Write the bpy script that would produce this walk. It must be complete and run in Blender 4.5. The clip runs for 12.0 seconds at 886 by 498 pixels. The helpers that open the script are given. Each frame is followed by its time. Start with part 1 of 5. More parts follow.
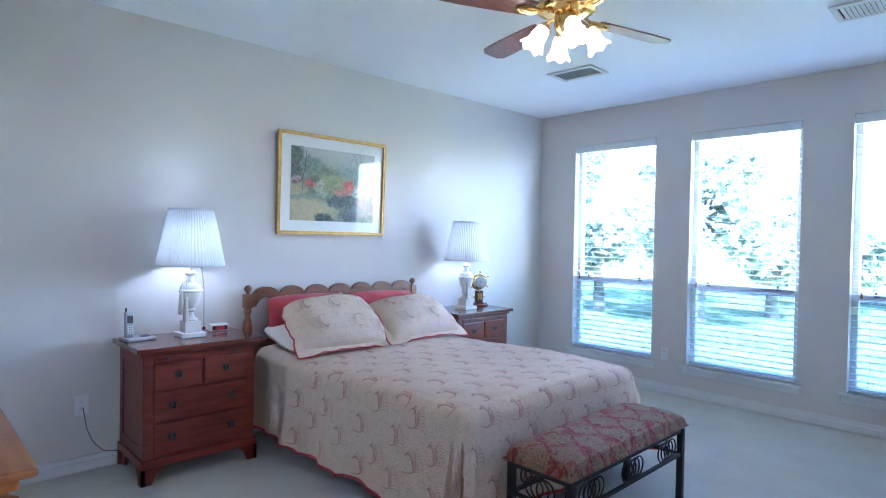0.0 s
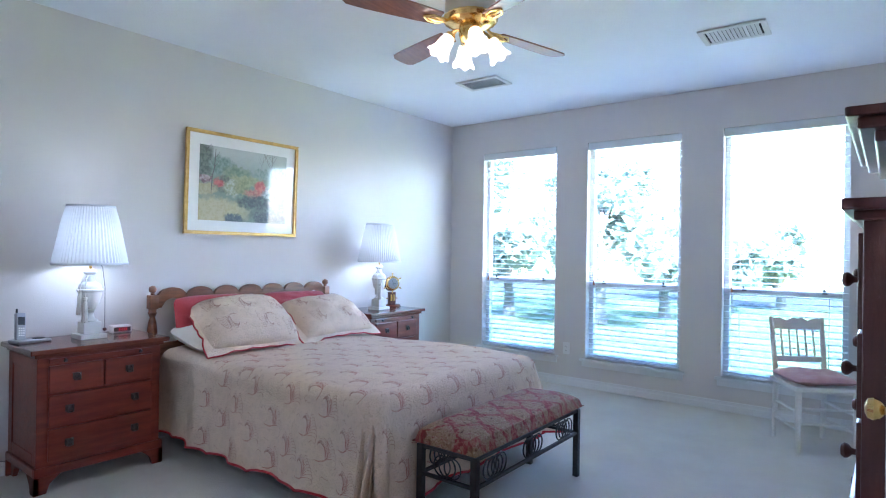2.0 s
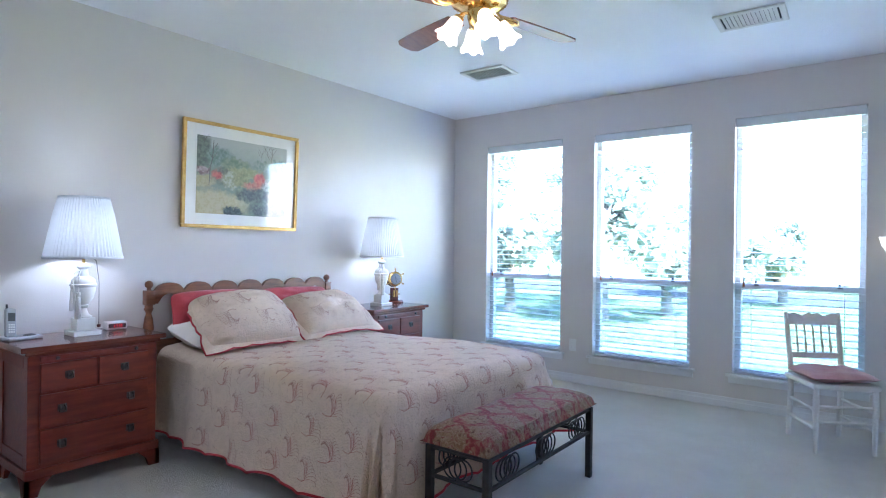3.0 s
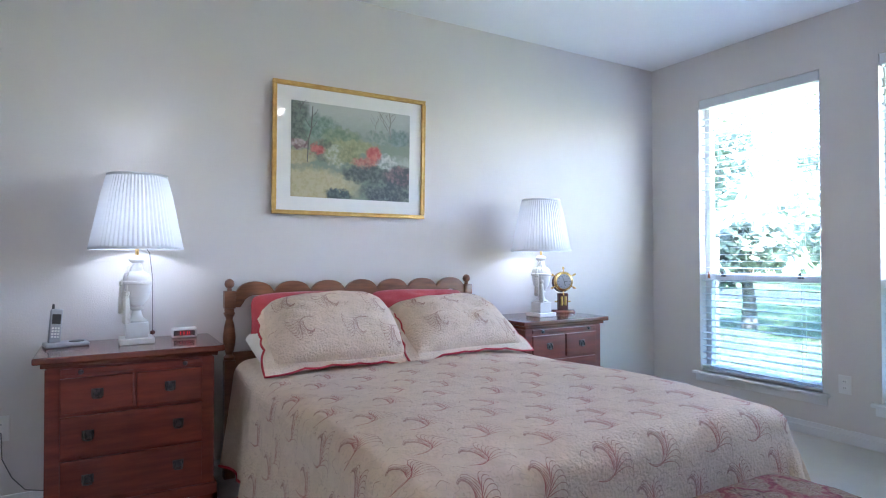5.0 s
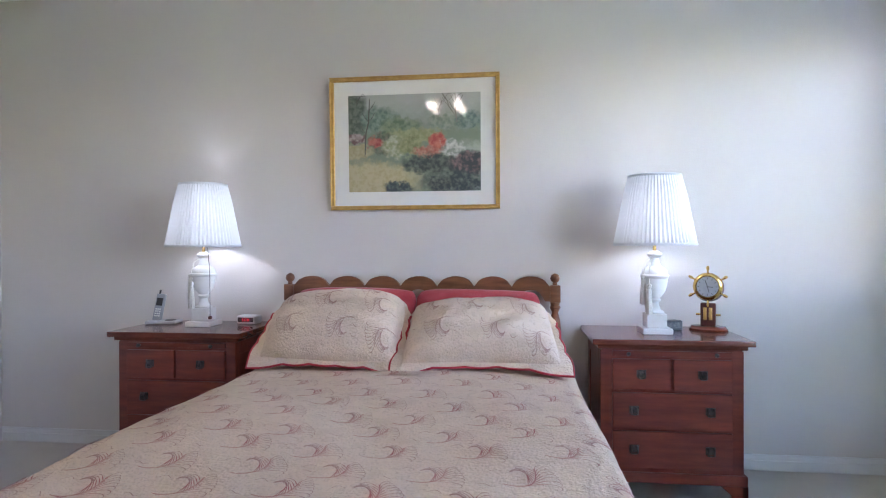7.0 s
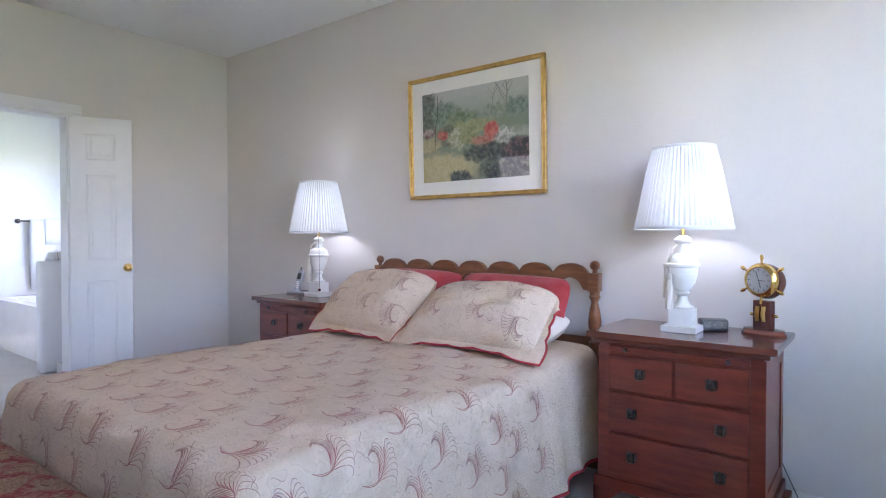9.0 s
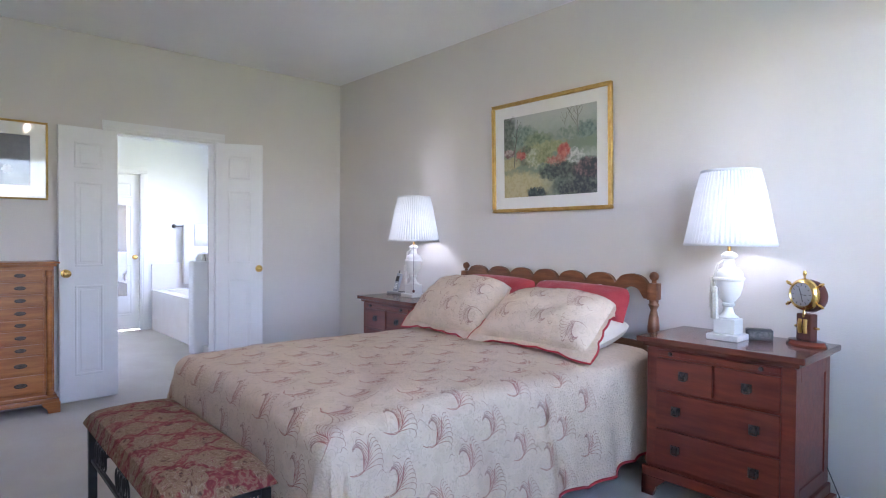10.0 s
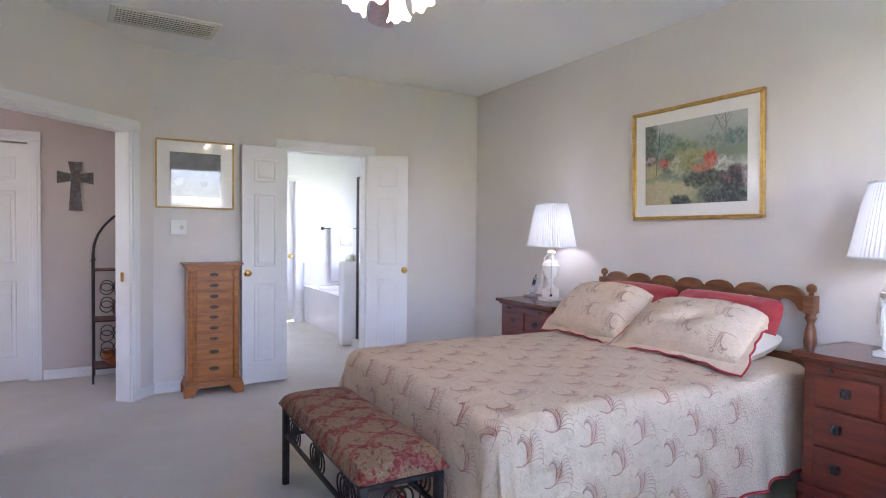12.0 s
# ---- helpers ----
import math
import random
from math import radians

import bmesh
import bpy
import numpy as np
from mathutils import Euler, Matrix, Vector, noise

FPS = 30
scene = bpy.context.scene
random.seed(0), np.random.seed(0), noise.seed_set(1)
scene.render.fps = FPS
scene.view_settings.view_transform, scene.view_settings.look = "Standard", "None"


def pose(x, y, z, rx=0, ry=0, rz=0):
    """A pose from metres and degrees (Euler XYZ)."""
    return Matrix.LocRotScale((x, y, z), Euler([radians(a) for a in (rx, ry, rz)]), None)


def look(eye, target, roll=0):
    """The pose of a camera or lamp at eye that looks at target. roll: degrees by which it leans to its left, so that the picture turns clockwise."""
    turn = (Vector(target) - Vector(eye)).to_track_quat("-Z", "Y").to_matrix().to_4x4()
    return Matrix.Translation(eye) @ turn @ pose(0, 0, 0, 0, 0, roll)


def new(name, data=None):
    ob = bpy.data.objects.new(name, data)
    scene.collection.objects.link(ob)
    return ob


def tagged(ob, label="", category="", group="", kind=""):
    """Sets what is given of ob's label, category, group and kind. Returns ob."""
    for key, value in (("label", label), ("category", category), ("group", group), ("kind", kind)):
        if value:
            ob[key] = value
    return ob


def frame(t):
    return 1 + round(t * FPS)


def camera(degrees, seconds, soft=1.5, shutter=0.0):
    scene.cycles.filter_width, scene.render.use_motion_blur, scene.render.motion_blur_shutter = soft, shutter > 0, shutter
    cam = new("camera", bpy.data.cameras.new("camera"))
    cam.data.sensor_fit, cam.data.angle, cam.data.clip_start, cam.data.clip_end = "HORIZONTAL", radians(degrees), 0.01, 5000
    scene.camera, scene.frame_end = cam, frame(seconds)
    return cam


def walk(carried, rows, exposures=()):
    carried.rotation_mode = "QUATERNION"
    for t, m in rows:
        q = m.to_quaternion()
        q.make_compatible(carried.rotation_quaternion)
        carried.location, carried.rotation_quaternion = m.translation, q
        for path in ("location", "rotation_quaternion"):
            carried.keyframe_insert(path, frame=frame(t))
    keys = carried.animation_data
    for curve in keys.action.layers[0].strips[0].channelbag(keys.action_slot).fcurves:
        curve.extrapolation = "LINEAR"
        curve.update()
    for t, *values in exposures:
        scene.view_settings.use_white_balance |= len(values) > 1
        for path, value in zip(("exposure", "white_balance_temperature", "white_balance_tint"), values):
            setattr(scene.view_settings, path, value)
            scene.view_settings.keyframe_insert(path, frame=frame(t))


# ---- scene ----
cam = camera(75.0, 12.0, soft=1.1)
# seconds, stops, kelvin, tint
EXPO = [(0.0, 5.22, 5080, 18), (2.5, 5.27, 5380, 20), (4.5, 5.16, 5640, 21), (6.5, 5.01, 6080, 24), (8.5, 4.89, 6180, 27), (10.5, 4.92, 6280, 29), (12.0, 5.0, 6530, 31)]
PATH = [
    (0, (0.336, 0.251, 1.397), (1.722, 1.692, 1.359), 1.0),
    (0.5, (0.325, 0.177, 1.388), (1.779, 1.55, 1.358), 1.0),
    (1, (0.313, 0.152, 1.367), (1.824, 1.462, 1.349), 1.0),
    (1.5, (0.282, 0.144, 1.348), (1.838, 1.4, 1.34), 0.9),
    (2, (0.25, 0.137, 1.308), (1.832, 1.361, 1.315), 0.8),
    (2.5, (0.23, 0.176, 1.29), (1.832, 1.373, 1.291), 0.8),
    (4.5, (1.195, 0.657, 1.201), (2.457, 2.207, 1.214), -0.0),
    (5, (1.54, 0.832, 1.159), (2.559, 2.553, 1.189), -0.1),
    (5.5, (1.954, 0.919, 1.15), (2.677, 2.783, 1.178), -0.2),
    (6, (2.394, 0.889, 1.175), (2.82, 2.843, 1.186), -0.2),
    (6.5, (2.883, 0.852, 1.203), (2.971, 2.85, 1.197), -0.2),
    (8.5, (4.583, 1.128, 1.16), (3.569, 2.852, 1.129), -0.1),
    (9, (4.797, 1.267, 1.158), (3.576, 2.85, 1.123), 0.0),
    (9.5, (5.054, 1.24, 1.21), (3.66, 2.673, 1.169), 0.2),
    (10, (5.235, 1.069, 1.226), (3.736, 2.393, 1.188), 0.4),
    (10.5, (5.341, 0.895, 1.249), (3.801, 2.169, 1.203), 0.4),
    (11, (5.354, 0.797, 1.276), (3.759, 2.002, 1.219), 0.5),
    (11.5, (5.371, 0.785, 1.28), (3.704, 1.888, 1.227), 0.6),
    (12, (5.318, 0.817, 1.294), (3.581, 1.807, 1.242), 0.6),
]
walk(cam, [(t, look(eye, target, roll)) for t, eye, target, roll in PATH], exposures=EXPO)

LAMP_W, LAMP_C = 0.108, (0.82, 0.92, 1.0)
FAN_W, FAN_C = 0.085, (1.0, 0.86, 0.68)

# ---- exposure, world, sun ----
W = bpy.data.worlds.new("sky")
scene.world = W
W.use_nodes = True
wn = W.node_tree.nodes
sky = wn.new("ShaderNodeTexSky")
sky.sky_type, sky.sun_disc, sky.sun_elevation, sky.sun_rotation = "NISHITA", False, radians(55), radians(200)
W.node_tree.links.new(sky.outputs[0], wn["Background"].inputs[0])
wn["Background"].inputs[1].default_value = 0.15
sun = new("sun", bpy.data.lights.new("sun", "SUN"))
sun.data.energy, sun.data.angle, sun.data.color = 3.4, radians(0.6), (1.0, 0.95, 0.88)
sun.matrix_world = look((0, 0, 30), (13.0, 16.0, 0.0))

def area_light(name, at, to, w, h, watts, col):
    """Area lamp out of view: sky light at the bath window, added fill in the hall."""
    o = new(name, bpy.data.lights.new(name, "AREA"))
    o.data.shape, o.data.size, o.data.size_y, o.data.energy, o.data.color = "RECTANGLE", w, h, watts, col
    o.matrix_world = look(at, to)


area_light("bath_window_light", (-1.75, 4.27, 1.6), (-1.3, 2.2, 0.1), 1.3, 1.1, 0.68, (0.92, 0.96, 1.0))
# Fill lamp added on the solid south hall wall, which has no window.
area_light("hall_fill_light", (0.1, -1.47, 1.5), (-0.2, 0.8, 1.1), 1.0, 1.4, 0.55, (1.0, 0.97, 0.94))

# ---- materials ----
def mat(name, col, rough=0.6, metal=0.0, col2=None, scale=8.0, detail=4.0, bump=0.0, bscale=60.0, stretch=None, coat=0.0, spec=0.5,
        emit=0.0, ecol=None, sheen=0.0, rand=0.0):
    """Principled material with two scales of variation: col to col2 by noise, and fine relief."""
    m = bpy.data.materials.new(name)
    m.use_nodes = True
    n, l = m.node_tree.nodes, m.node_tree.links
    b = n["Principled BSDF"]
    b.inputs["Roughness"].default_value, b.inputs["Metallic"].default_value = rough, metal
    b.inputs["Coat Weight"].default_value, b.inputs["Coat Roughness"].default_value = coat, 0.03
    b.inputs["Specular IOR Level"].default_value = spec
    b.inputs["Sheen Weight"].default_value = sheen
    b.inputs["Base Color"].default_value = (*col, 1)
    if emit:
        b.inputs["Emission Color"].default_value = (*(ecol or col), 1)
        b.inputs["Emission Strength"].default_value = emit
    tc = n.new("ShaderNodeTexCoord")
    mp = n.new("ShaderNodeMapping")
    l.new(tc.outputs["Object"], mp.inputs[0])
    if stretch:
        mp.inputs["Scale"].default_value = stretch
    if col2:
        t = n.new("ShaderNodeTexNoise")
        t.inputs["Scale"].default_value, t.inputs["Detail"].default_value, t.inputs["Roughness"].default_value = scale, detail, 0.65
        l.new(mp.outputs[0], t.inputs["Vector"])
        r = n.new("ShaderNodeValToRGB")
        r.color_ramp.elements[0].position, r.color_ramp.elements[1].position = 0.35, 0.68
        r.color_ramp.elements[0].color, r.color_ramp.elements[1].color = (*col, 1), (*col2, 1)
        l.new(t.outputs[0], r.inputs[0])
        l.new(r.outputs[0], b.inputs["Base Color"])
    if bump:
        t2 = n.new("ShaderNodeTexNoise")
        t2.inputs["Scale"].default_value, t2.inputs["Detail"].default_value = bscale, 3.0
        l.new(mp.outputs[0], t2.inputs["Vector"])
        bp = n.new("ShaderNodeBump")
        bp.inputs["Strength"].default_value, bp.inputs["Distance"].default_value = bump, 0.01
        l.new(t2.outputs[0], bp.inputs["Height"])
        l.new(bp.outputs[0], b.inputs["Normal"])
    return m


M_WALL = mat("wall_paint", (0.69, 0.645, 0.61), 0.85, col2=(0.715, 0.67, 0.635), scale=1.3, bump=0.12, bscale=140)
M_CEIL = mat("ceiling_paint", (0.87, 0.87, 0.875), 0.9, col2=(0.89, 0.89, 0.89), scale=2, bump=0.35, bscale=90)
M_BATH = mat("bath_wall_paint", (0.74, 0.735, 0.74), 0.8, col2=(0.78, 0.775, 0.78), scale=2, bump=0.2, bscale=120)
M_HALL = mat("hall_paint", (0.55, 0.47, 0.44), 0.85, col2=(0.58, 0.50, 0.47), scale=2, bump=0.2, bscale=120)
M_TRIM = mat("trim_paint", (0.77, 0.76, 0.755), 0.42, col2=(0.80, 0.79, 0.785), scale=5, bump=0.06, bscale=40)
M_CARPET = mat("carpet", (0.73, 0.67, 0.61), 0.97, col2=(0.80, 0.75, 0.695), scale=3.2, detail=9, bump=1.0, bscale=420, sheen=0.3)
M_CHERRY = mat("cherry_wood", (0.125, 0.017, 0.010), 0.34, col2=(0.225, 0.04, 0.02), scale=3.5, detail=8, stretch=(1.2, 9, 9), bump=0.08, bscale=60, coat=0.35)
M_CHERRY_T = mat("cherry_top", (0.11, 0.026, 0.016), 0.22, col2=(0.19, 0.05, 0.026), scale=3.5, detail=8, stretch=(1, 10, 10), coat=0.5)
M_DARKWOOD = mat("dark_mahogany", (0.06, 0.014, 0.011), 0.4, col2=(0.12, 0.030, 0.022), scale=3, detail=8, stretch=(7, 7, 1), bump=0.1, coat=0.2)
M_MAPLE = mat("maple_headboard", (0.14, 0.048, 0.018), 0.36, col2=(0.27, 0.105, 0.042), scale=4, detail=8, stretch=(1.2, 8, 8), coat=0.3, bump=0.06)
M_OAK = mat("honey_oak", (0.30, 0.09, 0.017), 0.38, col2=(0.46, 0.165, 0.035), scale=4, detail=10, stretch=(1.2, 9, 11), coat=0.25, bump=0.12, bscale=50)
M_IRON = mat("black_iron", (0.028, 0.027, 0.029), 0.5, metal=0.4, col2=(0.05, 0.045, 0.044), scale=20, bump=0.15, bscale=120)
M_PEWTER = mat("dark_pewter", (0.05, 0.05, 0.055), 0.38, metal=0.9, col2=(0.16, 0.15, 0.14), scale=60)
M_BRONZE = mat("antique_bronze", (0.05, 0.036, 0.026), 0.45, metal=0.8, col2=(0.12, 0.085, 0.06), scale=50)
M_BRASS = mat("polished_brass", (0.80, 0.55, 0.20), 0.2, metal=1.0, col2=(0.72, 0.46, 0.14), scale=15)
M_GOLD = mat("gilt_frame", (0.66, 0.43, 0.14), 0.36, metal=0.7, col2=(0.50, 0.30, 0.085), scale=25, bump=0.3, bscale=80)
M_ALAB = mat("white_alabaster", (0.76, 0.74, 0.70), 0.32, col2=(0.83, 0.82, 0.79), scale=9, detail=6, coat=0.15)
M_CREAM = mat("cream_enamel", (0.62, 0.56, 0.44), 0.4, col2=(0.66, 0.60, 0.48), scale=6)
M_WHITEP = mat("white_plastic", (0.78, 0.77, 0.75), 0.45, col2=(0.80, 0.79, 0.78), scale=12)
M_GREYP = mat("silver_plastic", (0.33, 0.34, 0.37), 0.35, metal=0.2, col2=(0.39, 0.40, 0.42), scale=12)
M_BLACKP = mat("black_plastic", (0.02, 0.02, 0.022), 0.4, col2=(0.03, 0.03, 0.03), scale=20)
M_RED = mat("red_cotton", (0.40, 0.030, 0.040), 0.85, col2=(0.50, 0.055, 0.06), scale=7, bump=0.3, bscale=200, sheen=0.3)
M_PIPE = mat("red_piping", (0.42, 0.022, 0.030), 0.8, col2=(0.50, 0.04, 0.05), scale=30, bump=0.3, bscale=300)
M_THREAD = mat("rust_embroidery", (0.37, 0.075, 0.065), 0.8, col2=(0.45, 0.145, 0.12), scale=9, bump=0.3, bscale=300)
M_THREAD2 = mat("taupe_embroidery", (0.36, 0.165, 0.13), 0.8, col2=(0.44, 0.25, 0.20), scale=9, bump=0.3, bscale=300)
M_WHITEC = mat("white_cotton", (0.68, 0.60, 0.51), 0.9, col2=(0.74, 0.66, 0.57), scale=6, bump=0.4, bscale=180)
M_PINK = mat("pink_cushion", (0.50, 0.26, 0.27), 0.9, col2=(0.60, 0.34, 0.34), scale=9, bump=0.4, bscale=150, sheen=0.3)
M_CHAIR = mat("worn_white_paint", (0.74, 0.72, 0.69), 0.5, col2=(0.80, 0.785, 0.76), scale=12, bump=0.12, bscale=60)
M_BLIND = mat("blind_slat", (0.68, 0.69, 0.69), 0.45, col2=(0.72, 0.73, 0.73), scale=5)
M_BLADE = mat("fan_blade_wood", (0.15, 0.05, 0.024), 0.33, col2=(0.26, 0.10, 0.05), scale=5, detail=8, stretch=(1.5, 9, 9), coat=0.3)
M_CHROME = mat("chrome", (0.75, 0.76, 0.78), 0.12, metal=1.0)
M_TOWEL = mat("white_towel", (0.78, 0.78, 0.78), 0.95, col2=(0.83, 0.83, 0.83), scale=10, bump=0.8, bscale=260)
M_TILE = mat("bath_tile", (0.74, 0.70, 0.67), 0.25, col2=(0.78, 0.75, 0.72), scale=4)
M_TUB = mat("tub_acrylic", (0.80, 0.79, 0.78), 0.15, coat=0.4)
M_VENT = mat("vent_enamel", (0.70, 0.68, 0.63), 0.5, col2=(0.74, 0.72, 0.67), scale=10)
# Near-black colour that paints the shade between vent louvres.
M_DUCT_SHADE = mat("painted_duct_shade", (0.035, 0.035, 0.035), 0.9, col2=(0.05, 0.05, 0.05), scale=10)
M_MAT = mat("picture_mount", (0.80, 0.79, 0.76), 0.5, col2=(0.82, 0.81, 0.78), scale=20, coat=0.9)
M_RUBBER = mat("cord", (0.10, 0.10, 0.10), 0.6)
M_ROPE = mat("tassel_silk", (0.70, 0.67, 0.60), 0.7, col2=(0.78, 0.75, 0.69), scale=40, bump=0.5, bscale=250)
M_GRASS = mat("lawn", (0.10, 0.15, 0.05), 0.95, col2=(0.17, 0.21, 0.08), scale=1.2, detail=8, bump=0.6, bscale=60)
M_LEAF = mat("leaves", (0.055, 0.085, 0.06), 0.6, col2=(0.085, 0.125, 0.08), scale=2)
_n, _l = M_LEAF.node_tree.nodes, M_LEAF.node_tree.links
_t, _x = _n.new("ShaderNodeBsdfTranslucent"), _n.new("ShaderNodeMixShader")
_t.inputs[0].default_value = (0.27, 0.38, 0.34, 1)
_x.inputs[0].default_value = 0.35
_l.new(_n["Principled BSDF"].outputs[0], _x.inputs[1])
_l.new(_t.outputs[0], _x.inputs[2])
_l.new(_x.outputs[0], _n["Material Output"].inputs[0])
M_BARK = mat("bark", (0.16, 0.13, 0.11), 0.9, col2=(0.24, 0.20, 0.17), scale=10, bump=0.6, bscale=30)
M_FENCE = mat("fence_wood", (0.26, 0.21, 0.17), 0.85, col2=(0.36, 0.31, 0.26), scale=6, bump=0.3, bscale=40)
M_ROAD = mat("asphalt", (0.06, 0.06, 0.06), 0.9, col2=(0.09, 0.09, 0.09), scale=10, bump=0.3, bscale=100)
M_BARK_PAINT = mat("painted_bark", (0.085, 0.085, 0.075), 0.5, col2=(0.13, 0.125, 0.11), scale=40, coat=0.9)
M_BARK_PALE = mat("painted_pale_bark", (0.19, 0.19, 0.165), 0.5, col2=(0.25, 0.25, 0.22), scale=40, coat=0.9)
M_MIRROR = mat("mirror", (0.9, 0.9, 0.9), 0.02, metal=1.0)
M_LED = mat("red_led", (0.6, 0.02, 0.02), 0.4, emit=0.05, ecol=(1, 0.03, 0.05))
M_BULB = mat("lit_bulb", (1, 1, 1), 0.5, emit=0.12, ecol=(0.95, 0.97, 1.0))


def glass_mat(name, rough=0.0):
    m = bpy.data.materials.new(name)
    m.use_nodes = True
    n, l = m.node_tree.nodes, m.node_tree.links
    n.remove(n["Principled BSDF"])
    a, g, x = n.new("ShaderNodeBsdfTransparent"), n.new("ShaderNodeBsdfGlossy"), n.new("ShaderNodeMixShader")
    g.inputs["Roughness"].default_value = rough
    x.inputs[0].default_value = 0.05
    l.new(a.outputs[0], x.inputs[1])
    l.new(g.outputs[0], x.inputs[2])
    l.new(x.outputs[0], n["Material Output"].inputs[0])
    return m


def shade_mat(name, col, through_share, emit=0.0):
    """Thin fabric or frosted glass that lets lamp light through."""
    m = bpy.data.materials.new(name)
    m.use_nodes = True
    n, l = m.node_tree.nodes, m.node_tree.links
    n.remove(n["Principled BSDF"])
    d, t, x = n.new("ShaderNodeBsdfDiffuse"), n.new("ShaderNodeBsdfTranslucent"), n.new("ShaderNodeMixShader")
    d.inputs[0].default_value = t.inputs[0].default_value = (*col, 1)
    x.inputs[0].default_value = through_share
    l.new(d.outputs[0], x.inputs[1])
    l.new(t.outputs[0], x.inputs[2])
    out = x
    if emit:
        e, s = n.new("ShaderNodeEmission"), n.new("ShaderNodeAddShader")
        e.inputs[0].default_value, e.inputs[1].default_value = (1.0, 0.93, 0.82, 1), emit
        l.new(x.outputs[0], s.inputs[0])
        l.new(e.outputs[0], s.inputs[1])
        out = s
    l.new(out.outputs[0], n["Material Output"].inputs[0])
    return m


M_GLASS = glass_mat("window_glass")
M_SCREEN = glass_mat("insect_screen", 0.9)
M_SCREEN.node_tree.nodes["Transparent BSDF"].inputs[0].default_value = (0.43, 0.51, 0.55, 1)
M_SHADE = shade_mat("pleated_shade", (0.74, 0.75, 0.765), 0.15)
M_TULIP = shade_mat("frosted_glass_shade", (0.9, 0.88, 0.84), 0.5, 0.012)


def ramp_mat(name, stops, scale, rough=0.85, kind="noise", coat=0.0, bump=0.0, stretch=(1, 1, 1), distort=0.0, detail=6.0, bscale=90):
    """Cloth or print whose colours follow a noise, wave or cell pattern through the given stops."""
    m = mat(name, stops[0][1], rough, coat=coat, bump=bump, bscale=bscale)
    n, l = m.node_tree.nodes, m.node_tree.links
    mp = n.new("ShaderNodeMapping")
    mp.inputs["Scale"].default_value = stretch
    l.new(n["Texture Coordinate"].outputs["Object"], mp.inputs[0])
    if kind == "noise":
        t = n.new("ShaderNodeTexNoise")
        t.inputs["Detail"].default_value, t.inputs["Distortion"].default_value = detail, distort
    elif kind == "wave":
        t = n.new("ShaderNodeTexWave")
        t.inputs["Distortion"].default_value, t.inputs["Detail"].default_value = distort, detail
    else:
        t = n.new("ShaderNodeTexVoronoi")
    t.inputs["Scale"].default_value = scale
    l.new(mp.outputs[0], t.inputs["Vector"])
    r = n.new("ShaderNodeValToRGB")
    e = r.color_ramp.elements
    e[0].position, e[0].color = stops[0][0], (*stops[0][1], 1)
    e[1].position, e[1].color = stops[-1][0], (*stops[-1][1], 1)
    for p, c in stops[1:-1]:
        k = e.new(p)
        k.color = (*c, 1)
    l.new(t.outputs[0], r.inputs[0])
    l.new(r.outputs[0], n["Principled BSDF"].inputs["Base Color"])
    return m


M_QUILT = ramp_mat("cream_quilt", [(0.30, (0.67, 0.51, 0.38)), (0.445, (0.715, 0.55, 0.41)), (0.462, (0.61, 0.46, 0.345)), (0.478, (0.725, 0.56, 0.42)), (0.60, (0.725, 0.56, 0.42)), (0.613, (0.62, 0.47, 0.36)), (0.626, (0.725, 0.56, 0.42)), (0.75, (0.68, 0.52, 0.39))], 17, 0.9, bump=0.75, bscale=105, detail=2.0)


